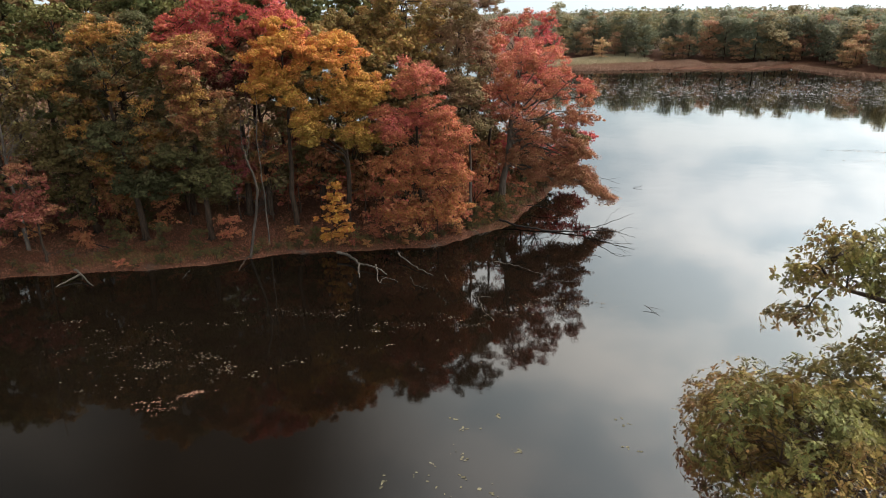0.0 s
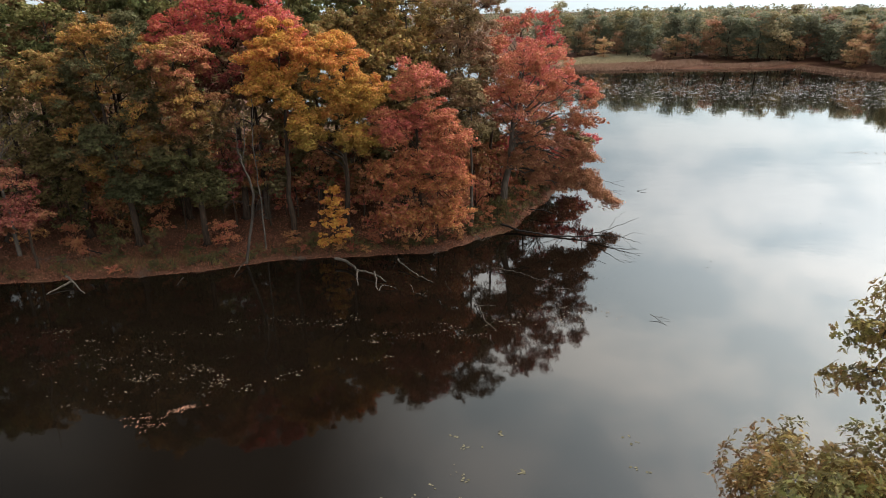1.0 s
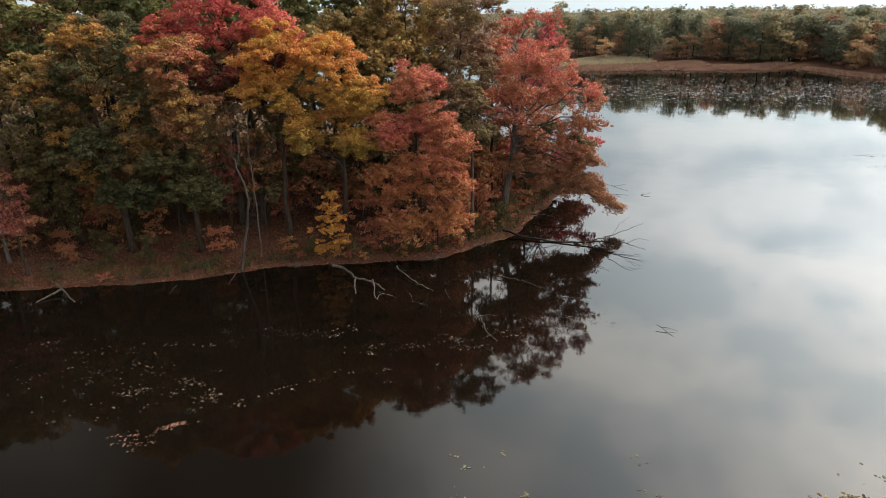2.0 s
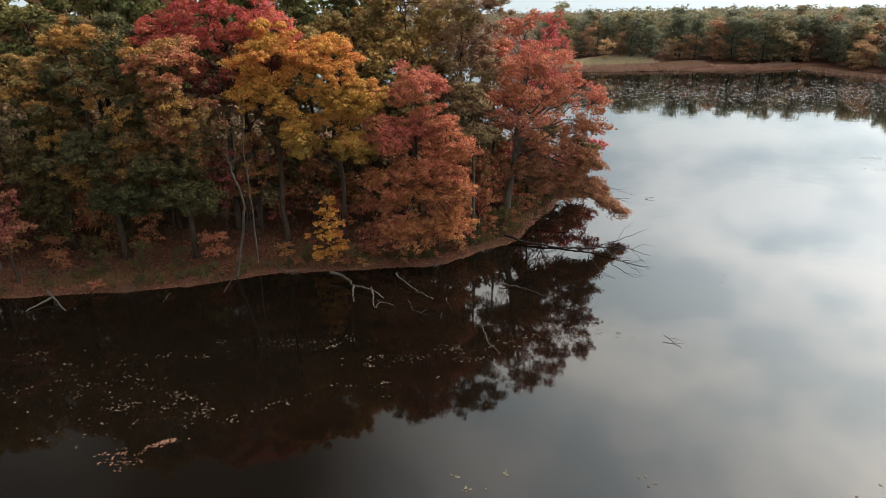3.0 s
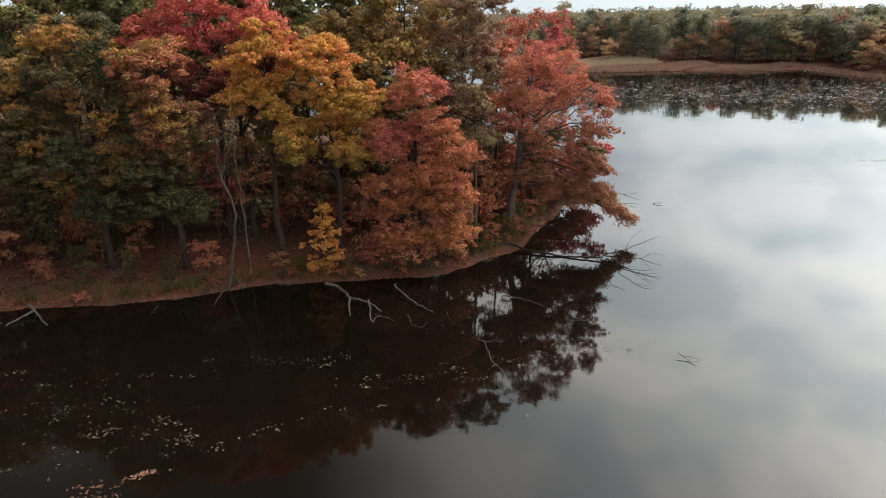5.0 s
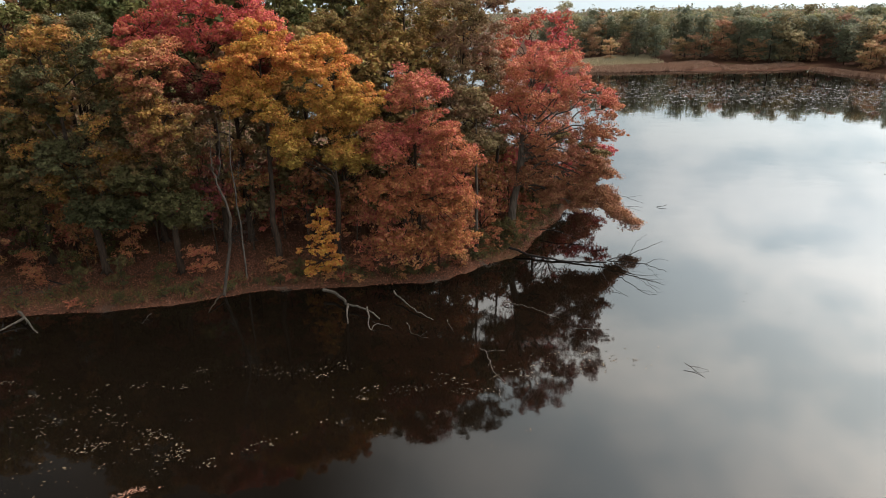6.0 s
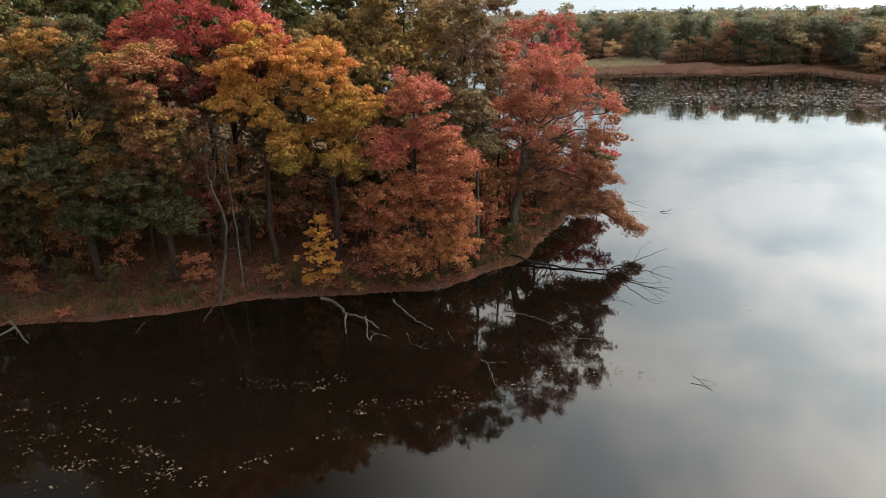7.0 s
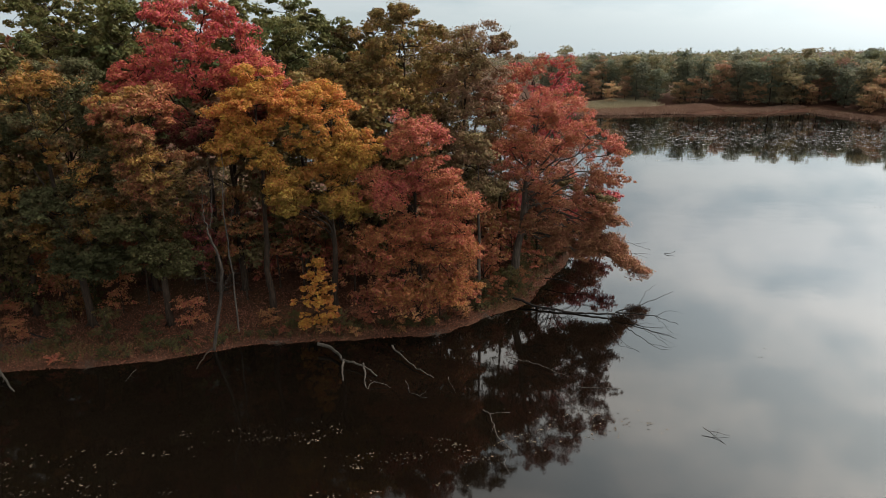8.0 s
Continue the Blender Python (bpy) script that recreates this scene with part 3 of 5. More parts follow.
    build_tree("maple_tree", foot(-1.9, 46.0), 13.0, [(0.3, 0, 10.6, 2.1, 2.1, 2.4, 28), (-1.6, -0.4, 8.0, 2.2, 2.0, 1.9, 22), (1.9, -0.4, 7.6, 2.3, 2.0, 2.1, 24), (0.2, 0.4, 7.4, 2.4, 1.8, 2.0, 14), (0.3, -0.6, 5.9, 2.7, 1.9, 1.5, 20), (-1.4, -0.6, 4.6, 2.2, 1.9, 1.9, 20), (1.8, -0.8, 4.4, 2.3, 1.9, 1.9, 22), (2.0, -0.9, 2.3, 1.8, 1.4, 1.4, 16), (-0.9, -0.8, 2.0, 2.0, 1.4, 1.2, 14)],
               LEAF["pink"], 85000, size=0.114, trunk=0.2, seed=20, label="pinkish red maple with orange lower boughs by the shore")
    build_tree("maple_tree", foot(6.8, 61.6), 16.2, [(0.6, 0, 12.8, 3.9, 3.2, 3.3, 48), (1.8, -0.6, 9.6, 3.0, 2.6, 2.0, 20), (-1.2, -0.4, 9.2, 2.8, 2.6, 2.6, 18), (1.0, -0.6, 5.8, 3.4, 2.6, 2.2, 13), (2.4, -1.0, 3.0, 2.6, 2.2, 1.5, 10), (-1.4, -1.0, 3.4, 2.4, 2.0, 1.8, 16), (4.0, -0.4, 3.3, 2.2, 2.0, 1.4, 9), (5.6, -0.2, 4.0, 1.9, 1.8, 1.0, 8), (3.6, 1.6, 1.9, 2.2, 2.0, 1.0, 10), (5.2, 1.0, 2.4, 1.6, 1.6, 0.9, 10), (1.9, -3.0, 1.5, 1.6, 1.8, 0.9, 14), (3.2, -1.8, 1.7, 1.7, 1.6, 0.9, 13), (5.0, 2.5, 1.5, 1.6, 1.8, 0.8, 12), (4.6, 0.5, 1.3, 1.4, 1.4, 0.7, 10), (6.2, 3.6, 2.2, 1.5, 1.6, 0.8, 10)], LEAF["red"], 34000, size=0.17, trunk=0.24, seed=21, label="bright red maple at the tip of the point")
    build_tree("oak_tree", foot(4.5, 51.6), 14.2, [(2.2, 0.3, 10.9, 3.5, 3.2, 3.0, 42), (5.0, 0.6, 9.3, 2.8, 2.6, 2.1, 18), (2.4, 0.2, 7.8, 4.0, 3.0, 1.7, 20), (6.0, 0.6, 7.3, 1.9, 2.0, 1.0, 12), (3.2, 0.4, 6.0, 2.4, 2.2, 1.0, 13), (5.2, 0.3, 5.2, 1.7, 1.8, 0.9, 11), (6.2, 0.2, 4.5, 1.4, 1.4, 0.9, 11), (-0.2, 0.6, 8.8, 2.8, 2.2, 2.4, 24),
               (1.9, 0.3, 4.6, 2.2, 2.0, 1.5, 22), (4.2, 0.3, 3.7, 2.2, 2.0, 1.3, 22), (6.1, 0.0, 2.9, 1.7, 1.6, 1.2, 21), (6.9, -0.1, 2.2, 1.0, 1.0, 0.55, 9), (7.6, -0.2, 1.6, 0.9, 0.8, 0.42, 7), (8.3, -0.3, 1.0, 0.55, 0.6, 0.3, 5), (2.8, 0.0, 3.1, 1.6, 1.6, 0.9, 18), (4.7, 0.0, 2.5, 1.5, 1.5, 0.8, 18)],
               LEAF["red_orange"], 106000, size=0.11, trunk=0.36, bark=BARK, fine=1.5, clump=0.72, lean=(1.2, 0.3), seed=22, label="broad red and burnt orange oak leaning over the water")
    build_tree("oak_tree", foot(1.9, 49.3), 11.5, [(-0.2, 0.2, 9.6, 1.7, 1.6, 1.7, 14), (0.3, 0, 7.4, 1.5, 1.4, 1.0, 8)], LEAF["brown"], 9000, size=0.17, trunk=0.17, seed=71, bare=10, bark=BARK, label="slender brown leaved oak on the bank")
    build_tree("oak_tree", foot(3.8, 56.4), 14.0, [(0, 0, 11.4, 2.2, 2.0, 2.3, 20), (0.4, 0, 8.6, 1.8, 1.8, 1.3, 10)], LEAF["red_orange"], 12000, size=0.18, trunk=0.2, seed=72, label="straight dark trunked oak with russet leaves")
    build_tree("oak_tree", foot(7.3, 57.2), 7.6, [(1.2, 0, 6.2, 1.2, 1.1, 0.8, 8), (2.8, 0, 5.5, 1.4, 1.1, 0.7, 10), (4.1, 0, 4.8, 1.2, 1.0, 0.55, 9)], LEAF["gold_olive"], 8000, size=0.14, trunk=0.1, lean=(1.6, 0), seed=74, clump=0.5, label="leaning young oak with dull olive leaves")
    build_tree("oak_tree", foot(6.6, 56.0), 10.5, [(0, 0, 8.6, 1.7, 1.6, 1.6, 14), (0.3, 0, 5.6, 1.8, 1.5, 1.2, 11), (-0.6, 0.2, 4.0, 1.6, 1.4, 0.9, 8)], LEAF["red_orange"], 13000, size=0.18, trunk=0.14, seed=73, label="slim young oak with russet leaves")
    build_tree("sapling", foot(-7.7, 44.3), 4.9, [(0.1, 0, 4.3, 0.45, 0.45, 0.4, 5), (-0.1, -0.1, 3.5, 0.95, 0.7, 0.2, 7), (0.3, -0.1, 2.8, 1.3, 0.8, 0.2, 9), (-0.3, -0.15, 2.0, 1.55, 1.0, 0.2, 11), (0.25, -0.2, 1.3, 1.45, 0.9, 0.2, 10), (-0.2, -0.2, 0.7, 1.0, 0.8, 0.18, 8)],
               LEAF["yellow"], 6400, size=0.13, trunk=0.05, seed=23, clump=0.34, label="small golden yellow sapling with tiered boughs on the bank")
    build_tree("maple_tree", foot(-26.6, 41.2), 7.6, [(0, 0, 5.4, 1.9, 1.7, 1.7, 15), (-0.4, -0.6, 3.2, 2.3, 1.8, 1.5, 14), (1.0, -0.2, 3.6, 1.4, 1.2, 0.5, 5)], LEAF["coral"], 11000, size=0.12, trunk=0.11, seed=24, clump=0.55, bare=40, label="small coral red maple at the water's edge")
    build_tree("maple_tree", foot(-29.6, 40.8), 6.2, [(0, 0, 4.2, 1.8, 1.7, 1.6, 16), (0.6, -0.6, 2.0, 1.8, 1.5, 1.2, 10)], LEAF["coral"], 9500, size=0.13, trunk=0.1, seed=25, clump=0.6, bare=24, label="low red maple overhanging the bank")
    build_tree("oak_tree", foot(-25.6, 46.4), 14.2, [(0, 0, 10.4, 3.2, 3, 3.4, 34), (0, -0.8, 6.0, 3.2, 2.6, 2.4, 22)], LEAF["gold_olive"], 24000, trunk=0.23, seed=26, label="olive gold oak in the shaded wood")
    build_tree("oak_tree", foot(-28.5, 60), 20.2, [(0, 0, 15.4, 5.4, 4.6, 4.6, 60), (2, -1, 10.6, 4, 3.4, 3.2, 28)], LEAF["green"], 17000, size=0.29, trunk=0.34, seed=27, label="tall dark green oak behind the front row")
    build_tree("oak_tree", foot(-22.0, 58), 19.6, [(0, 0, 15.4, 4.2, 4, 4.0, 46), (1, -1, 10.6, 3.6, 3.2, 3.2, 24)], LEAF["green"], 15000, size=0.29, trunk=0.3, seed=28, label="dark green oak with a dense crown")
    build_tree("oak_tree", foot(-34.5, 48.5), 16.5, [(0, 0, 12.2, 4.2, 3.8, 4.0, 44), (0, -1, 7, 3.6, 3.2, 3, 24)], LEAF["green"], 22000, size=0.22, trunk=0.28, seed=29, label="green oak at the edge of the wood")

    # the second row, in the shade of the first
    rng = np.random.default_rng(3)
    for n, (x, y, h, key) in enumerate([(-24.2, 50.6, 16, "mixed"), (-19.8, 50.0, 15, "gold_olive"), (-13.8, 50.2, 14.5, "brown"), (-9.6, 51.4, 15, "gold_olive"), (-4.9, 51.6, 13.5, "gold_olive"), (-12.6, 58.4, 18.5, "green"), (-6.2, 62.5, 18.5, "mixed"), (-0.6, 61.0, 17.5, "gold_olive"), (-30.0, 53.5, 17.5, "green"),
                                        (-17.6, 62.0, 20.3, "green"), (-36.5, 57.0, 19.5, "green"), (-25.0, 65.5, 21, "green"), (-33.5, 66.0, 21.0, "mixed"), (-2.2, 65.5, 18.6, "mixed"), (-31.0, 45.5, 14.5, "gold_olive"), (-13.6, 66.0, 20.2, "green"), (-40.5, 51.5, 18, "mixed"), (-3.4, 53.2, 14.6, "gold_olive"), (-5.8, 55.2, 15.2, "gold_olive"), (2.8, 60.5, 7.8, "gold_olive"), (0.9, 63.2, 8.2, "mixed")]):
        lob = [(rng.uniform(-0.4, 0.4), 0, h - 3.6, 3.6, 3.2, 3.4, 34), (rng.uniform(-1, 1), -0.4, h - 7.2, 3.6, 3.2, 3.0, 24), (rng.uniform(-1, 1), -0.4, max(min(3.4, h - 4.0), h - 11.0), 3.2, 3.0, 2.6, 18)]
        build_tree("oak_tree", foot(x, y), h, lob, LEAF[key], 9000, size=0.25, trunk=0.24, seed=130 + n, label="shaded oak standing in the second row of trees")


front_trees()


def young_trees():
    """Rust-leaved young trees between the trunks, their leaves well above the floor."""
    for n, (x, y, h, key) in enumerate([(-13.2, 48.6, 8.2, "rust"), (-9.6, 49.2, 8.0, "rust"), (-6.2, 49.0, 7.4, "rust"), (-11.6, 50.8, 9.0, "rust"), (-15.6, 48.2, 7.6, "maroon"), (-19.2, 47.6, 7.4, "rust"), (-23.4, 46.9, 7.6, "rust"), (-4.2, 50.6, 8.4, "rust")]):
        build_tree("young_tree", foot(x, y), h, [(0, 0, h - 1.5, 1.3, 1.2, 1.3, 12), (0.5, -0.3, h - 3.2, 1.7, 1.5, 1.2, 13), (-0.7, -0.2, h - 4.6, 1.6, 1.4, 0.9, 9)], LEAF[key], 4600, size=0.15, trunk=0.07, seed=170 + n, clump=0.55, per=5, label="young russet leaved tree in the shade of the oaks", group="young trees in the shade")


young_trees()


def forked_snag(at, limbs, twigs, seed, label, reach=1.0, mat=None):
    """A dead standing stem. limbs: ([(x, z), ...], radius at the foot, radius at the tip), the first one the trunk; fine twigs grow from the others."""
    rng = np.random.default_rng(seed)
    root = thing("dead_snag", at, label, "dead tree")
    for k, (pts, r0, r1) in enumerate(limbs):
        p = np.array([(x, 0.25 * math.sin(z * 0.7 + k), z) for x, z in pts])
        d = np.linspace(0, 1, len(p))
        q = np.stack([np.interp(np.linspace(0, 1, 14), d, p[:, i]) for i in range(3)], -1)
        q[1:-1] += rng.normal(0, 0.03, (12, 3))
        w = Wood()
        w.limb(q, r0, r1, 7)
        limb = part("branch" if k else "trunk", w.mesh("branch" if k else "trunk", mat or SNAG_BARK), root)
        for _ in range(twigs if k else 0):
            c = q[rng.integers(3, 14)]
            w = Wood()
            w.limb(bend(c, c + unit(rng.normal(size=3) + [0, 0, 0.5]) * reach * rng.uniform(0.3, 1.1), rng, 0.08, 5, 0.06), r1 * 0.8, 0.004, 4)
            part("twig", w.mesh("twig", mat or SNAG_BARK), limb)


forked_snag(foot(-13.4, 42.5), [([(-0.04, -0.3), (0.54, 2.5), (1.06, 4.9), (0.86, 6.0), (0.56, 6.8), (0.5, 7.15)], 0.105, 0.05), ([(0.5, 7.1), (0.28, 7.9), (0.3, 8.7), (0.38, 10.4)], 0.038, 0.010), ([(0.5, 7.1), (0.74, 8.1), (0.84, 9.2), (0.88, 10.6)], 0.038, 0.010),
                                ([(0.53, 7.0), (0.24, 7.35), (0.08, 7.65)], 0.03, 0.010), ([(0.73, 3.4), (1.45, 3.9), (2.25, 3.7)], 0.022, 0.006), ([(0.8, 3.7), (1.35, 4.4), (1.95, 4.5)], 0.02, 0.006), ([(0.69, 3.2), (1.25, 3.3), (1.75, 2.9)], 0.018, 0.006), ([(0.84, 3.9), (0.1, 4.3), (-0.6, 4.3)], 0.018, 0.006)], 13, 31, "slender leafless grey snag forking above the bank")
forked_snag(foot(-12.5, 44.3), [([(0, -0.3), (-0.05, 4.0), (-0.05, 7.0), (0.0, 9.0), (0.08, 10.8)], 0.06, 0.016), ([(-0.05, 6.2), (0.28, 6.6), (0.42, 7.4)], 0.025, 0.009), ([(-0.03, 8.0), (-0.3, 9.0), (-0.35, 10.0)], 0.02, 0.007)], 6, 32, "thin pale bare trunk with a crooked prong among the oaks", mat=DEAD_BARK)
dead_tree("bare_tree", foot(-28.8, 43.0), 14.0, 33, DEAD_BARK, "bare grey tree with fine leafless twigs", (-0.4, 0), 0.15, 16, 2, 0.35, 0.8)


def understorey():
    rng = np.random.default_rng(5)
    kinds = []
    for i, (key, label) in enumerate((("rust", "rusty orange understorey bush"), ("moss", "mossy green understorey bush"), ("maroon", "dull red bush under the trees"), ("rust", "low russet shrub under the trees"))):
        kinds.append(build_tree("bush", (0, -500 - 10 * i, 0), 3.6 - 0.5 * (i == 3), [(0, 0, 2.4, 1.5, 1.4, 1.1, 12), (0.3, -0.2, 1.1, 1.6, 1.4, 0.9, 12)], LEAF[key], 1900, size=0.145, trunk=0.05, twigs=False, seed=40 + i, clump=0.5, per=5, fine=1.3, label=label, category="bush", group="understorey bushes"))
    spots = [(-3.4, 45.2, 0, 1.25), (-0.6, 45.8, 0, 1.2), (-4.6, 46.4, 3, 1.2), (0.6, 47.0, 0, 1.0), (1.9, 48.3, 1, 0.6), (3.4, 50.0, 1, 0.55), (5.2, 53.0, 1, 0.7), (-1.9, 45.0, 3, 0.9),
             (-19.4, 42.6, 1, 0.6), (-17.0, 43.0, 1, 0.55), (-21.6, 42.0, 1, 0.6), (-15.4, 44.6, 3, 0.7), (-12.2, 47.9, 0, 1.7), (-9.4, 47.4, 0, 1.7), (-14.4, 48.2, 2, 1.8), (-16.4, 49.3, 0, 1.8), (-8.0, 49.4, 0, 1.8), (-11.0, 50.0, 3, 1.9), (-5.2, 48.6, 0, 1.8),
             (-20.5, 46.4, 1, 1.4), (-17.8, 46.8, 1, 1.3), (-23.6, 47.0, 0, 1.4), (-15.2, 46.6, 0, 1.2), (-12.6, 46.1, 0, 1.1), (-23.0, 45.6, 0, 0.9), (-24.6, 42.6, 3, 0.5), (-6.4, 46.9, 0, 1.4), (-19.0, 48.6, 3, 1.8), (-22.6, 48.4, 0, 1.8), (-26.4, 48.6, 3, 1.8), (-20.4, 46.6, 0, 0.8), (-10.9, 45.0, 3, 0.45), (-9.2, 44.4, 1, 0.35), (-6.4, 44.5, 1, 0.4), (-5.2, 44.9, 3, 0.5), (2.6, 52.4, 0, 1.0), (5.0, 52.6, 1, 0.45), (5.9, 54.6, 0, 0.6), (6.9, 56.2, 1, 0.6), (4.6, 50.9, 0, 0.4), (5.4, 54.0, 3, 0.5), (6.4, 55.4, 0, 0.5), (7.4, 57.4, 0, 0.7), (3.9, 49.9, 1, 0.6), (3.2, 49.2, 0, 0.5), (4.4, 50.2, 1, 0.42), (4.9, 51.6, 3, 0.45), (5.3, 53.0, 1, 0.4), (4.6, 55.6, 0, 1.1), (6.6, 57.6, 3, 1.1), (7.8, 59.4, 0, 1.0), (8.3, 61.2, 0, 0.9), (8.0, 63.4, 1, 1.2), (7.4, 65.4, 0, 1.6), (4.4, 59.6, 0, 1.4), (2.4, 57.2, 0, 1.4), (6.6, 60.0, 1, 0.9), (1.0, 58.6, 2, 1.5), (5.4, 64.0, 0, 1.5), (2.6, 63.6, 1, 1.4)]
    # the taller shrubs keep back from the bank, behind the first trunks
    spots = [(x, y + 5.0, k, s * 0.9) if s > 1.05 and y < 51 and x < -5.0 else (x, y, k, s) for x, y, k, s in spots]
    spots += [(9.3, 60.2, 1, 0.7), (9.7, 62.0, 3, 0.75), (8.9, 58.6, 1, 0.55), (9.4, 64.0, 1, 0.8), (-26.5, 45.8, 1, 1.2), (-28.0, 47.5, 1, 1.5), (-24.8, 47.8, 3, 1.3), (-27.2, 50.0, 1, 1.8), (-22.0, 46.4, 1, 0.9), (-30.0, 46.5, 2, 1.3), (-25.8, 44.4, 3, 0.6), (-23.4, 44.4, 1, 0.6), (-31.5, 44.0, 1, 1.3), (-24.0, 50.5, 1, 1.7), (-20.5, 50.5, 1, 1.6), (-17.5, 51.0, 1, 1.5), (-29.0, 44.2, 3, 0.9)]
    for _ in range(16):
        x, y = rng.uniform(-36, 5), rng.uniform(50, 60)
        if inland(np.array(x), np.array(y)) > 2:
            spots.append((x, y, int(rng.choice([0, 0, 1, 2, 3])), rng.uniform(0.9, 1.7)))
    for i, (key, label) in enumerate((("moss", "low green weeds on the bank"), ("rust", "low russet weeds on the bank"))):
        kinds.append(build_tree("weed_clump", (0, -560 - 10 * i, 0), 1.0, [(0, 0, 0.55, 0.6, 0.5, 0.4, 9), (0.3, -0.2, 0.3, 0.6, 0.5, 0.25, 8)], LEAF[key], 440, size=0.085, trunk=0.015, twigs=False, seed=46 + i, clump=0.22, per=4, fine=1.0, label=label, category="weeds", group="weeds along the bank"))
    shore = np.array([p for p in SHORE if -34 < p[0] < 10 and 38 < p[1] < 60])
    for _ in range(95):
        i = rng.integers(0, len(shore) - 1)
        x, y = shore[i] + (shore[i + 1] - shore[i]) * rng.uniform() + rng.normal(0, 1, 2) * [0.5, 0.45] + [-0.15, 0.6]
        if 0.12 < inland(np.array(x), np.array(y)) < 3.5:
            spots.append((x, y, 4 + int(rng.uniform() < 0.15), rng.uniform(0.4, 0.95)))
    tip = np.array([(0.6, 45.9), (2.4, 48.0), (4.3, 49.6), (5.5, 53.2), (7.0, 55.6), (8.2, 57.6)])
    for _ in range(46):
        i = rng.integers(0, len(tip) - 1)
        x, y = tip[i] + (tip[i + 1] - tip[i]) * rng.uniform() + rng.normal(0, 0.18, 2) + [-0.3, 0.2]
        if inland(np.array(x), np.array(y)) > 0.1:
            spots.append((x, y, 4 + int(rng.uniform() < 0.4), rng.uniform(0.5, 0.9)))
    for n, (x, y, k, s) in enumerate(spots):
        m = Matrix.Translation(foot(x, y, 0.03)) @ pose(0, 0, 0, 0, 0, rng.uniform(0, 360)) @ Matrix.Diagonal((s, s, s * rng.uniform(0.85, 1.2), 1))
        made = copy_thing(kinds[k], pose(0, 0, 0))
        made.matrix_basis = m
    for k in kinds:
        for o in (*k.children_recursive, k):
            bpy.data.objects.remove(o)


understorey()


def back_wood():
    """The rest of the wood behind the front row."""
    rng = np.random.default_rng(9)
    kinds = []
    for i in range(4):
        lob = [(0, 0, 12.8, 3.9, 3.9, 3.9, 34), (rng.uniform(-1.5, 1.5), -0.5, 8.4, 3.3, 3.3, 3.0, 18)]
        kinds.append(build_tree("forest_tree", (0, -600, 0), 17, lob, LEAF["green" if i < 2 else "mixed"], 1900, size=0.6, trunk=0.25, seed=60 + i, clump=1.0, per=5, fine=1.0, twigs=False, label="tall forest tree in mixed autumn colour", group="trees of the wood"))
    placed = []
    tries = 0
    while len(placed) < 36 and tries < 4000:
        tries += 1
        x, y = rng.uniform(-78, 1), rng.uniform(50, 100)
        s = float(inland(np.array(x), np.array(y)))
        if s < 3 or (y < 57 and x > -30) or y > 92 - 0.4 * (x + 40) and x > -30 and y > 70:
            continue
        if any((x - a) ** 2 + (y - b) ** 2 < 24 for a, b in placed):
            continue
        placed.append((x, y))
    for x, y in [(-40, 44), (-47, 41), (-56, 38), (-44, 50), (-66, 36), (-80, 34), (-52, 47)]:
        placed.append((x, y))
    for x, y in placed:
        made = copy_thing(kinds[int(rng.integers(4))], pose(0, 0, 0))
        s = rng.uniform(0.95, 1.12)
        made.matrix_basis = Matrix.Translation(foot(x, y, 0.05)) @ pose(0, 0, 0, 0, 0, rng.uniform(0, 360)) @ Matrix.Diagonal((s, s, s, 1))
    for k in kinds:
        for o in (*k.children_recursive, k):
            bpy.data.objects.remove(o)

    # tangled undergrowth that closes the view between the trunks
    n = 7000
    x, y = rng.uniform(-80, 2, n), rng.uniform(57, 84, n)
    keep = inland(x, y) > 3
    x, y = x[keep], y[keep]
    c = np.stack([x, y, ground_height(x, y) + 7.5 * rng.uniform(0, 1, len(x)) ** 1.3], -1)
    v, f = leaf_cloud(c, 0.7, 5, 0.4, rng)
    tagged(new("undergrowth", mesh_of("undergrowth", v, f, LEAF["brown"])), "dark brown tangled undergrowth deep in the wood", "undergrowth", kind="stuff")


back_wood()


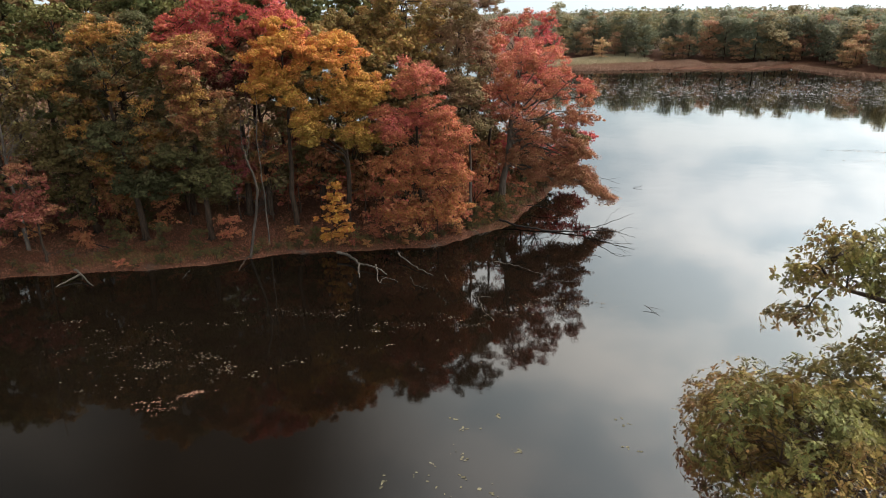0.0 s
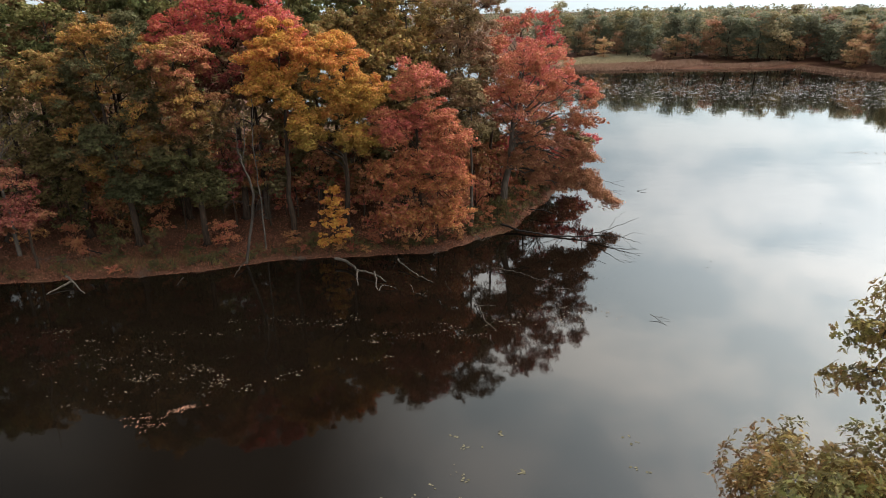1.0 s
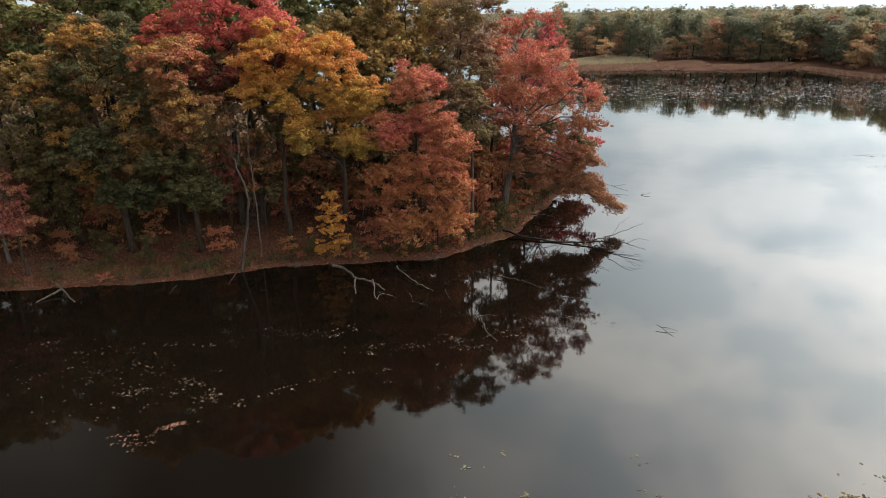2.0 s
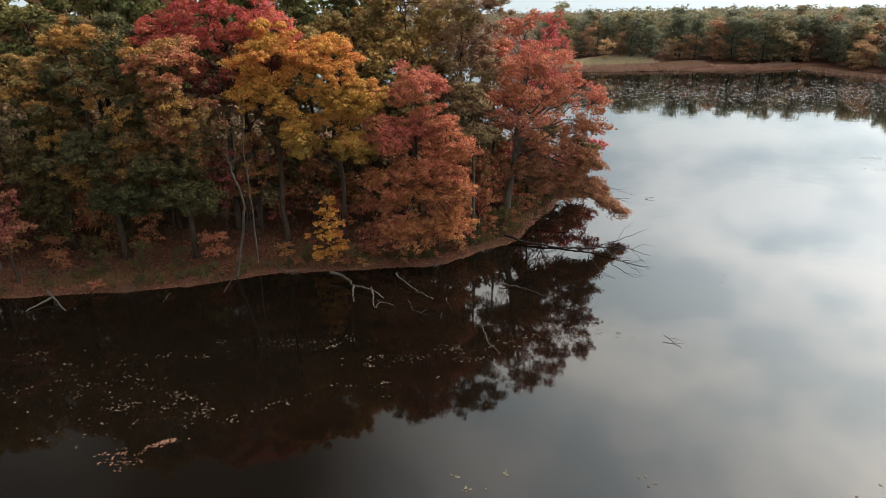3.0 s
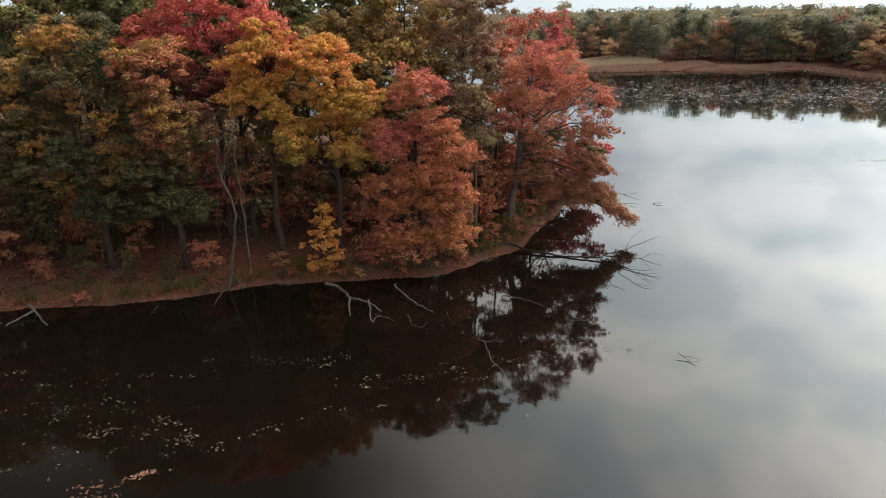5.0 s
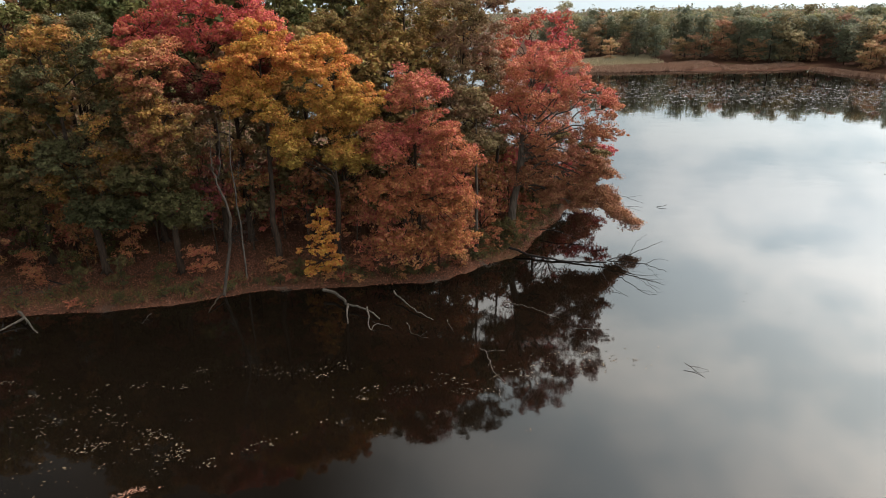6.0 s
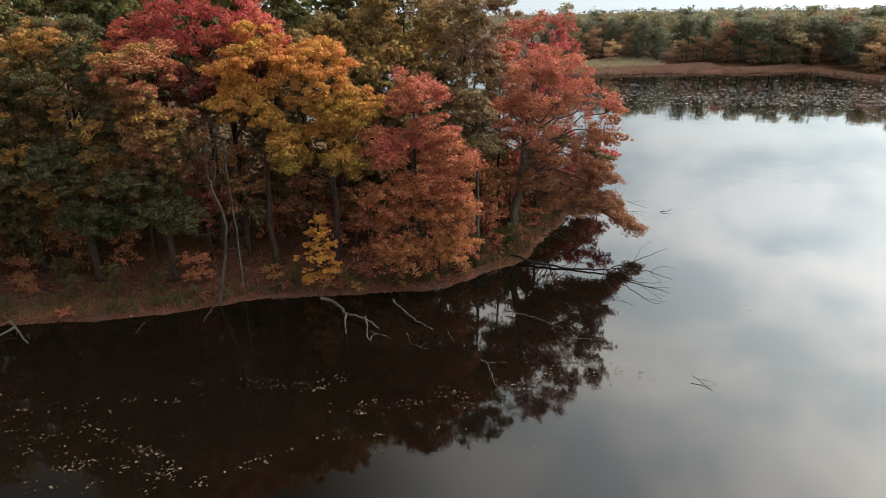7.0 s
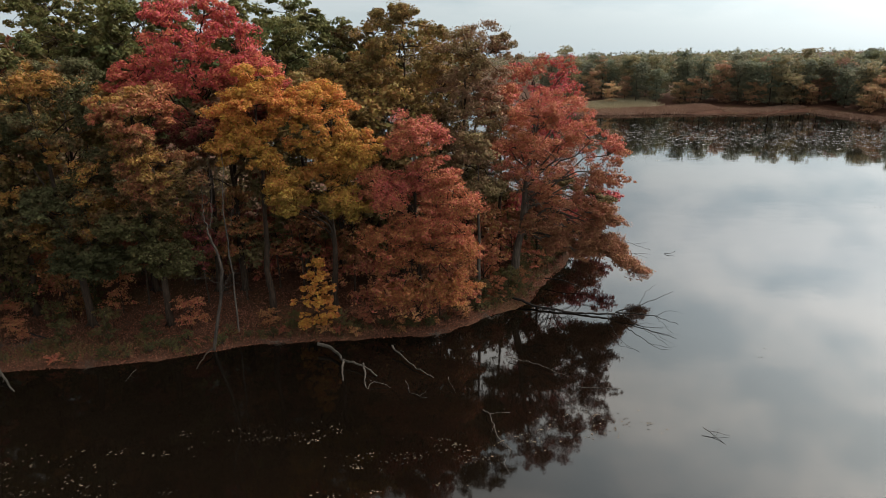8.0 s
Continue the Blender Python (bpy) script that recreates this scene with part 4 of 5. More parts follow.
def far_shore():
    rng = np.random.default_rng(14)
    kinds = []
    # leaf tints that already hold the haze of the distance
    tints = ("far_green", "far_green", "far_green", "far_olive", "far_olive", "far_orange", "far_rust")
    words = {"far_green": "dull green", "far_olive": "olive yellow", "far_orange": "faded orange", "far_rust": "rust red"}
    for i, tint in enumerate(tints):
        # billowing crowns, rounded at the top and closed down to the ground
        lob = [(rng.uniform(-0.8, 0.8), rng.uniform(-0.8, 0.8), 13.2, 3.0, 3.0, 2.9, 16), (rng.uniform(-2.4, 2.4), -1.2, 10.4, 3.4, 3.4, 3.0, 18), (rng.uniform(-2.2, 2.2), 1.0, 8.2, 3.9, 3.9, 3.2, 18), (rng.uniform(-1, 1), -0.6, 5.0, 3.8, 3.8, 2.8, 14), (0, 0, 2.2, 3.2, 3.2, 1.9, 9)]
        kinds.append(build_tree("shore_tree", (0, -700, 0), 16.5, lob, LEAF[tint], 2500, size=0.57, trunk=0.2, twigs=False, calm=0.3, seed=80 + i, clump=1.7, per=8, fine=0.9, label="distant shore tree with " + words[tint] + " autumn crown paled for haze", group="trees on the far shore"))
    line = [(112, 150), (103, 176), (104, 200), (88, 199), (70, 207), (52, 210), (40, 224), (30, 250)]
    spots = []
    for (x0, y0), (x1, y1) in zip(line, line[1:]):
        n = max(2, int(math.hypot(x1 - x0, y1 - y0) / 4.8))
        nx, ny = (y1 - y0), -(x1 - x0)
        size = math.hypot(nx, ny)
        for row in range(2):
            for k in range(n):
                t = (k + rng.uniform(0.1, 0.9)) / n
                d = row * 6.5 + rng.uniform(-1.5, 2.0)
                spots.append((x0 + (x1 - x0) * t + nx / size * d, y0 + (y1 - y0) * t + ny / size * d, row))
    # the wood goes on behind the shore trees, too far to tell one from another
    pts = np.array([(160, 90), *line, (24, 300), (10, 362), (-40, 395), (-84, 320)], float)
    quads = []
    for n, near, far, big in ((18000, 8, 26, 0.66), (15000, 26, 110, 0.85)):
        seg = rng.integers(0, len(pts) - 1, n)
        t = rng.uniform(0, 1, n)[:, None]
        a, b = pts[seg], pts[seg + 1]
        out = unit(np.stack([(b - a)[:, 1], -(b - a)[:, 0]], -1))
        p = a * (1 - t) + b * t + out * rng.uniform(near, far, n)[:, None] + rng.normal(0, 0.12 * near + 2, (n, 2))
        p = np.concatenate([p, np.stack([rng.uniform(98, 190, n // 4), rng.uniform(198, 290, n // 4)], -1)])
        p = p[inland(p[:, 0], p[:, 1]) > 5]
        top = (11.4 if near < 20 else 12.4) + 1.2 * waves(p[:, 0] * 0.5, p[:, 1] * 0.5) + 0.9 * waves(p[:, 0] * 0.17, p[:, 1] * 0.21)
        c = np.stack([p[:, 0], p[:, 1], ground_height(p[:, 0], p[:, 1]) + top * rng.uniform(0.02, 1, len(p)) ** 0.6], -1)
        quads.append(leaf_cloud(c, 1.1, 3, big, rng, calm=0.3)[0])
    v = np.concatenate(quads)
    tagged(new("far_woods", mesh_of("far_woods", v, np.arange(len(v)).reshape(-1, 4), LEAF["far"])), "autumn woods behind the far shore, muted for haze", "woods", kind="stuff")
    spots += [(88, 196, 0), (91, 195, 0), (93, 197.5, 0), (87, 200, 0), (90, 201, 0), (85, 198, 0), (94, 195.5, 0), (97, 197, 0), (99.5, 196, 0), (96, 200, 0), (100, 201, 0)]
    for _ in range(30):
        a, r = rng.uniform(0, 6.28), 15 * rng.uniform() ** 0.5
        spots.append((116 + r * math.cos(a), 208 + r * math.sin(a), 2))
    for x, y, s in ((70, 203, 0.5), (66, 204, 0.42), (84, 197, 0.45), (95, 196, 0.5), (47, 207, 0.4), (78, 201, 0.4), (101, 172, 0.45), (100, 199, 0.45), (101.5, 202, 0.5), (99, 202, 0.45), (102.5, 199.5, 0.5)):
        made = copy_thing(kinds[int(rng.choice([5, 6, 5, 4]))], pose(0, 0, 0))
        made.matrix_basis = Matrix.Translation(foot(x, y, 0.05)) @ Matrix.Diagonal((1.5 * s, 1.5 * s, s, 1))
    for x, y, row in spots:
        k = int(rng.choice(7, p=[0.2, 0.17, 0.15, 0.16, 0.13, 0.11, 0.08]))
        s = rng.uniform(0.72, 1.02) * (0.9, 1.0, 0.92)[row] * (0.93 if x > 84 else 1.0)
        if k > 4 and row == 0:
            s *= rng.uniform(0.5, 0.9)
        made = copy_thing(kinds[k], pose(0, 0, 0))
        made.matrix_basis = Matrix.Translation(foot(x, y, 0.05)) @ pose(0, 0, 0, 0, 0, rng.uniform(0, 360)) @ Matrix.Diagonal((s * 1.15, s * 1.15, s * rng.uniform(0.92, 1.08), 1))
    for k in kinds:
        for o in (*k.children_recursive, k):
            bpy.data.objects.remove(o)


far_shore()


def reed_bed(name, n, where, height, mat, label, seed):
    """A dense stand of upright blades; where(rng, n) gives their feet."""
    rng = np.random.default_rng(seed)
    p = where(rng, n)
    z = np.maximum(ground_height(p[:, 0], p[:, 1]), -0.05)
    h = height * rng.uniform(0.6, 1.15, n)
    a = rng.uniform(0, 3.14, n)
    w = np.stack([np.cos(a), np.sin(a), 0 * a], -1) * rng.uniform(0.03, 0.09, n)[:, None]
    base = np.stack([p[:, 0], p[:, 1], z], -1)
    tip = base + np.stack([rng.normal(0, 0.25, n), rng.normal(0, 0.25, n), h], -1)
    v = np.stack([base - w, base + w, tip + w * 0.5, tip - w * 0.5], 1).reshape(-1, 3)
    ob = new(name, mesh_of(name, v, np.arange(4 * n).reshape(-1, 4), mat))
    return tagged(ob, label, "reeds", kind="stuff")


def along(points, width):
    pts = np.array(points, float)

    def where(rng, n):
        seg = rng.integers(0, len(pts) - 1, n)
        t = rng.uniform(0, 1, n)[:, None]
        p = pts[seg] * (1 - t) + pts[seg + 1] * t
        return p + np.stack([rng.uniform(-0.3, 0.3, n) * width, rng.uniform(0, 1, n) * width], -1)
    return where


reed_bed("reeds", 26000, along([(30, 196), (38, 194), (48, 196), (56, 200)], 18), 0.5, REED, "pale tan reed bed on the far shore", 101)
reed_bed("reeds", 26000, along([(29, 190), (45, 186.5), (60, 187.5), (71, 192)], 10), 0.42, REDREED, "reddish brown reed bed fringing the far shore", 102)
reed_bed("reeds", 5000, along([(74, 187), (81, 184.5), (90, 189), (95, 192)], 6), 0.42, REDREED, "russet reeds at the far bay", 103)
reed_bed("reeds", 4000, along([(95, 182), (96, 170), (98, 158), (106, 141)], 5), 0.45, REDREED, "russet reed fringe below the far trees", 104)


# ---- foreground oak with lobed leaves ----
def lobed_leaves(pos, ahead, nrm, size):
    """Lobed oak leaves: a midrib with three pairs of lobes and bays between them, a little folded and drooping."""
    side = np.cross(nrm, ahead)

    def at(u, w):
        return pos + size[:, None] * (ahead * u + side * w + nrm * (0.25 * abs(w) - 0.20 * u * u))

    ribs = [at(u, 0.0) for u in (0.0, 0.34, 0.62, 1.06)]
    edge = ((0.30, 0.19), (0.38, 0.075), (0.60, 0.30), (0.67, 0.085), (0.86, 0.20), (0.88, 0.07))
    v = np.stack(ribs + [at(u, w) for u, w in edge] + [at(u, -w) for u, w in edge], 1)
    f = np.array([(0, 4, 5, 1), (1, 6, 7, 2), (2, 8, 9, 3), (0, 1, 11, 10), (1, 2, 13, 12), (2, 3, 15, 14)])
    faces = (f[None] + (np.arange(len(pos)) * v.shape[1])[:, None, None]).reshape(-1, 4)
    return v.reshape(-1, 3), faces


def foreground_oak():
    rng = np.random.default_rng(77)
    at = np.array(foot(6.6, 4.2, 0.05))
    root = thing("oak_tree", tuple(at), "near oak with lobed green leaves turning yellow and russet", "tree")
    t = np.linspace(0, 1, 9)
    stem = np.stack([-0.5 * t, 0.6 * t, 13.2 * t - 0.3 * (1 - t)], -1)
    w = Wood()
    w.limb(stem, 0.26, 0.05, 10)
    part("trunk", w.mesh("trunk", DARK_BARK), root)
    # masses of the crown: x, y, z, radii, twig ends
    masses = [(3.55, 6.6, 11.05, 0.66, 0.75, 0.55, 62), (3.02, 5.55, 11.45, 0.60, 0.68, 0.60, 58), (2.98, 4.75, 12.05, 0.68, 0.65, 0.60, 66), (3.95, 5.6, 11.75, 0.85, 0.85, 0.62, 84), (4.85, 5.6, 12.0, 0.95, 0.95, 0.72, 70),
              (3.45, 5.0, 11.1, 0.95, 0.9, 0.5, 54), (4.6, 4.9, 11.2, 1.0, 0.9, 0.6, 40), (3.5, 5.25, 11.95, 0.55, 0.5, 0.42, 40), (3.90, 5.95, 13.44, 0.33, 0.3, 0.13, 15), (3.66, 5.95, 13.14, 0.20, 0.25, 0.09, 8), (3.60, 6.0, 12.70, 0.22, 0.25, 0.06, 8), (4.05, 6.0, 13.2, 0.26, 0.25, 0.09, 8),
              (4.62, 5.95, 13.30, 0.34, 0.4, 0.5, 26), (4.55, 5.95, 12.75, 0.2, 0.3, 0.12, 6), (6.2, 5.2, 12.8, 1.4, 1.4, 1.3, 22), (6.6, 3.6, 11.4, 2.0, 1.6, 1.8, 22)]
    # the light bough that carries the open sprays
    bough = np.array([(6.15, 4.75, 12.1), (5.3, 5.7, 12.6), (4.75, 5.95, 12.78), (4.3, 6.0, 12.92), (4.05, 5.98, 13.0), (3.85, 5.96, 13.12), (3.7, 5.95, 13.3)]) - at
    w = Wood()
    w.limb(bend(bough[0], bough[2], rng, 0.0, 5, 0.015), 0.05, 0.032, 6)
    w.limb(bough[2:], 0.032, 0.010, 6)
    tips = []
    for x, y, z, rx, ry, rz, n in masses:
        c = np.array([x, y, z]) - at
        if z > 12.6 and x < 5:
            near = bough[2 + np.argmin(np.linalg.norm(bough[2:] - c, axis=1))]
            way = bend(near, c - [0, 0, rz * 0.3], rng, -0.05, 8, 0.02)
            w.limb(way, 0.016, 0.006, 5)
        else:
            f = np.clip((c[2] - 0.5 * np.hypot(*(c[:2] - stem[4, :2])) - 0.3) / 13.2, 0.3, 0.93)
            p0 = np.array([np.interp(f, t, stem[:, i]) for i in range(3)])
            way = bend(p0, c - [0, 0, rz * 0.25], rng, 0.02, 8, 0.02)
            w.limb(way, 0.06, 0.014, 6)
        d = unit(rng.normal(size=(n, 3)) + [0, 0, 0.15])
        ends = c + d * (rng.uniform(0.25, 1, n) ** 0.35)[:, None] * [rx, ry, rz]
        for e in ends:
            j = way[rng.integers(3, 8)]
            w.limb(bend(j, e, rng, 0.05, 5, 0.08), 0.006, 0.002, 4)
        tips.append(np.concatenate([ends, d], 1))
    part("branchwork", w.mesh("branchwork", DARK_BARK), root)
    # each twig end carries a few rosettes, each rosette a ring of leaves
    tips = np.concatenate(tips)
    whorl = np.repeat(tips, 7, 0)
    axis = unit(whorl[:, 3:] + rng.normal(0, 0.55, (len(whorl), 3)) + [0, 0, 0.45])
    heart = whorl[:, :3] + axis * rng.uniform(0.0, 0.10, len(whorl))[:, None] + rng.normal(0, 0.07, (len(whorl), 3))
    per = 9
    axis, heart = np.repeat(axis, per, 0), np.repeat(heart, per, 0)
    out = unit(np.cross(axis, rng.normal(size=axis.shape)))
    ahead = unit(out + axis * rng.uniform(-0.35, 0.7, len(axis))[:, None] + [0, 0, -0.15])
    nrm = axis + rng.normal(0, 0.25, axis.shape)
    nrm = unit(nrm - ahead * np.sum(nrm * ahead, 1, keepdims=True))
    v, f = lobed_leaves(heart + ahead * 0.012, ahead, nrm, rng.uniform(0.042, 0.083, len(heart)))
    part("crown", mesh_of("crown", v, f, LEAF["oak"]), root)


foreground_oak()


# ---- fallen wood in the water ----
def drift(name, label, limbs, mat=None, seed=0):
    """A fallen limb lying in the water. limbs: (name, [(x, y, z), ...], radius at the foot, radius at the tip)."""
    rng = np.random.default_rng(seed)
    x, y, z = limbs[0][1][0]
    root = thing(name, (x, y, 0), label, "fallen branch")
    for part_name, pts, r0, r1 in limbs:
        p = np.array(pts, float) - [x, y, 0]
        d = np.concatenate([[0], np.cumsum(np.linalg.norm(np.diff(p, axis=0), axis=1))])
        s = np.linspace(0, d[-1], max(5, int(d[-1] / 0.25)))
        q = np.stack([np.interp(s, d, p[:, i]) for i in range(3)], -1)
        q[1:-1] += rng.normal(0, 0.025, (len(q) - 2, 3))
        w = Wood()
        w.limb(q, r0 * 0.68, r1 * 0.68, 7)
        part(part_name, w.mesh(part_name, mat or GREY_WOOD), root)
    return root


drift("fallen_log", "bleached forked log sliding from the bank into water", [
    ("log", [(-7.42, 42.29, 0.42), (-6.69, 41.98, 0.35), (-6.02, 41.12, 0.3), (-5.7, 40.47, 0.25), (-5.28, 40.3, 0.25), (-4.64, 39.88, 0.28), (-4.17, 39.41, 0.2), (-3.79, 39.1, 0.02)], 0.155, 0.06),
    ("branch", [(-5.71, 40.56, 0.25), (-5.69, 39.94, 0.2), (-5.56, 39.13, 0.1), (-5.44, 38.48, -0.05)], 0.11, 0.05),
    ("branch", [(-4.53, 39.62, 0.5), (-4.45, 39.35, 0.3), (-4.34, 38.88, 0.2), (-4.35, 38.34, 0.1), (-4.29, 38.07, 0.02), (-4.07, 37.71, -0.05)], 0.085, 0.045),
    ("branch", [(-4.1, 37.74, -0.03), (-4.03, 38.01, 0.15), (-3.88, 38.16, 0.25), (-3.59, 38.07, 0.22), (-3.29, 38.05, 0.12), (-2.96, 37.85, -0.03)], 0.045, 0.02),
    ("twig", [(-3.91, 38.08, 0.25), (-4.07, 38.2, 0.3)], 0.022, 0.01)], seed=1)
drift("fallen_branch", "pale dead branch dipping into dark water", [("branch", [(-3.23, 42.02, 0.4), (-3.06, 41.63, 0.3), (-2.67, 41.2, 0.22), (-2.15, 40.28, 0.14), (-1.5, 39.48, 0.1), (-0.78, 38.84, -0.04)], 0.085, 0.03), ("twig", [(-2.95, 41.45, 0.3), (-2.54, 41.32, 0.35)], 0.03, 0.01), ("twig", [(-3.19, 42.06, 0.38), (-3.04, 41.95, 0.5)], 0.02, 0.01)], seed=2)
drift("fallen_branch", "thin crooked twig lying in the water", [("branch", [(-2.25, 38.2, 0.2), (-1.95, 37.3, 0.06), (-1.5, 36.9, 0.03), (-1.1, 36.85, 0.0)], 0.025, 0.012), ("twig", [(-1.5, 36.9, 0.03), (-1.15, 37.2, 0.2)], 0.014, 0.006)], seed=3)
drift("fallen_branch", "long pale stick floating on the dark reflection", [("branch", [(3.15, 40.84, 0.15), (3.86, 40.55, 0.12), (4.78, 39.99, 0.1), (5.36, 39.41, 0.07), (6.07, 38.84, -0.03)], 0.045, 0.02)], seed=4)
drift("fallen_branch", "thin straight stick lying just awash", [("branch", [(6.36, 37.72, 0.01), (7.26, 37.6, 0.02), (8.35, 37.52, 0.01)], 0.025, 0.015)], seed=5, mat=DEAD_BARK)
drift("fallen_branch", "small pale forked branch standing out of the water", [
    ("branch", [(1.52, 35.54, 0.05), (1.77, 34.83, 0.25), (1.9, 34.02, 0.2), (2.02, 33.25, 0.15), (2.25, 32.67, 0.1), (2.67, 32.2, -0.03)], 0.042, 0.016),
    ("branch", [(1.75, 34.83, 0.25), (2.18, 34.98, 0.2), (2.75, 35.32, 0.02)], 0.025, 0.01),
    ("twig", [(1.89, 33.9, 0.2), (1.79, 33.54, 0.12)], 0.015, 0.007),
    ("twig", [(2.16, 32.86, 0.12), (1.99, 32.77, 0.05)], 0.015, 0.007),
    ("twig", [(2.2, 31.83, -0.02), (2.2, 31.23, 0.1), (2.37, 30.65, -0.02)], 0.02, 0.01)], seed=6)
drift("fallen_branch", "dark twiggy branch poking from open water", [
    ("branch", [(10.95, 33.6, 0.2), (11.3, 33.2, 0.08), (11.6, 32.4, -0.02)], 0.025, 0.01),
    ("twig", [(11.1, 33.4, 0.15), (11.6, 33.3, 0.12), (11.95, 33.2, 0.03)], 0.018, 0.007),
    ("twig", [(11.3, 33.3, 0.1), (11.7, 33.7, 0.12)], 0.012, 0.006)], seed=7, mat=DARK_BARK)
drift("fallen_branch", "small dead stub leaning in the water", [("branch", [(-0.1, 38.3, 0.35), (0.3, 37.2, -0.03)], 0.02, 0.01)], seed=8)
drift("fallen_log", "pale crossed dead limbs at the water's edge", [("log", [(-23.33, 39.15, 0.3), (-23.69, 38.74, 0.18), (-23.97, 38.22, 0.08), (-24.22, 37.71, -0.05)], 0.12, 0.05), ("branch", [(-23.97, 39.73, 0.4), (-23.45, 39.27, 0.32), (-22.93, 38.83, 0.2), (-22.34, 38.25, 0.08), (-21.82, 37.79, -0.05)], 0.12, 0.055), ("branch", [(-23.04, 38.9, 0.2), (-23.08, 38.77, -0.02)], 0.05, 0.03)], seed=9)
drift("fallen_log", "dark mossy log lying among fallen leaves", [("log", [(-22.5, 46.51, 0.62), (-21.51, 46.41, 0.6), (-20.06, 46.3, 0.58)], 0.16, 0.12)], seed=17, mat=WET_WOOD)
drift("fallen_branch", "grey broken limb leaning from the snag's foot into water", [("branch", [(-13.35, 42.2, 0.28), (-13.5, 41.2, 0.22), (-13.55, 40.6, 0.1), (-13.6, 39.9, -0.05)], 0.08, 0.04)], seed=15, mat=DARK_BARK)
drift("fallen_branch", "small pale forked twig off the bank", [("branch", [(-16.55, 39.7, 0.22), (-16.7, 39.2, 0.1), (-16.8, 38.6, -0.03)], 0.03, 0.012), ("twig", [(-16.7, 39.2, 0.1), (-16.35, 39.0, 0.12)], 0.016, 0.007)], seed=16)
drift("fallen_tree", "dark fallen tree reaching out over the lake", [
    ("log", [(4.1, 49.5, 0.4), (5.6, 48.4, 0.16), (7.6, 47.5, 0.06), (10.3, 46.8, 0.2)], 0.13, 0.08),
    ("branch", [(10.3, 46.8, 0.32), (11.4, 46.3, 0.4), (12.4, 45.6, 0.5), (13.4, 44.4, 0.45)], 0.07, 0.015),
    ("branch", [(10.3, 46.8, 0.32), (11.8, 47.0, 0.7), (13.0, 47.3, 1.0), (14.2, 48.0, 1.2)], 0.06, 0.012),
    ("branch", [(10.6, 46.6, 0.34), (11.2, 44.6, 0.35), (11.8, 42.6, 0.3), (12.2, 42.2, 0.1)], 0.05, 0.012),
    ("branch", [(9.8, 46.8, 0.3), (9.5, 44.8, 0.3), (9.7, 42.8, 0.15), (10.5, 41.6, -0.03)], 0.04, 0.01),
    ("twig", [(11.8, 47.0, 0.7), (12.6, 48.4, 1.1), (13.5, 49.0, 1.4)], 0.03, 0.008),
    ("twig", [(12.4, 45.6, 0.5), (13.2, 45.8, 0.8), (14.0, 45.5, 0.7)], 0.025, 0.007),
    ("twig", [(12.4, 45.6, 0.5), (12.6, 44.2, 0.4), (12.8, 43.4, 0.3)], 0.02, 0.007),
    ("twig", [(11.5, 43.6, 0.34), (12.4, 43.2, 0.45), (13.0, 43.3, 0.4)], 0.02, 0.006)], seed=10, mat=WET_WOOD)
drift("fallen_branch", "dark limb from the overhanging bank", [("branch", [(6.8, 53.2, 0.4), (7.9, 52.6, 0.5), (9.0, 51.8, 0.3), (9.6, 51.0, 0.05)], 0.08, 0.02)], seed=11, mat=WET_WOOD)
drift("fallen_branch", "dark twiggy limb beyond the overhanging tree", [("branch", [(8.8, 64.6, 0.8), (12.0, 64.2, 0.9), (14.2, 63.0, 0.6), (15.4, 61.8, 0.4), (16.5, 60.8, 0.2)], 0.07, 0.015), ("twig", [(14.2, 63.0, 0.6), (14.4, 63.0, 1.6)], 0.025, 0.008), ("twig", [(15.4, 61.8, 0.4), (16.6, 61.4, 0.7)], 0.02, 0.007)], seed=12, mat=WET_WOOD)
drift("fallen_branch", "short dark stick far out on the lake", [("branch", [(17.5, 60.2, 0.05), (18.0, 60.0, 0.1), (18.4, 60.3, 0.25)], 0.04, 0.015)], seed=13, mat=WET_WOOD)
drift("fallen_branch", "dark rotting limb lying on the leaf litter", [("branch", [(-25.5, 43.6, 1.1), (-23.6, 42.8, 0.9), (-22.2, 42.4, 0.75)], 0.1, 0.04)], seed=14, mat=WET_WOOD)


def brush_pile(x, y, seed, label, z=0.0):
    rng = np.random.default_rng(seed)
    limbs = []
    for _ in range(14):
        a = rng.uniform(0, 6.28)
        size = rng.uniform(0.5, 1.2)
        foot_at = np.array([x + rng.normal(0, 0.15), y + rng.normal(0, 0.15), z + rng.uniform(0.0, 0.25)])
        end = foot_at + [math.cos(a) * size, math.sin(a) * size * 0.7, rng.uniform(-0.2, 0.35)]
        mid = (foot_at + end) / 2 + [0, 0, 0.15]
        limbs.append(("twig", [tuple(foot_at), tuple(mid), tuple(end)], 0.018, 0.006))
    return drift("brush_pile", label, limbs, DEAD_BARK, seed)


brush_pile(-0.9, 44.0, 51, "small tangle of grey twigs at the waterline")
brush_pile(2.5, 46.6, 52, "low brush heap half in the water")
brush_pile(-10.2, 43.1, 53, "few dead twigs caught along the bank")
brush_pile(-19.6, 40.4, 54, "few dead twigs caught along the bank")
brush_pile(-25.4, 42.0, 55, "grey tangle of bare twigs under the red maple", 0.42)
brush_pile(-24.0, 42.4, 56, "grey tangle of bare twigs on the leaf litter", 0.42)
brush_pile(-26.9, 42.3, 57, "grey tangle of bare twigs under the red maple", 0.42)


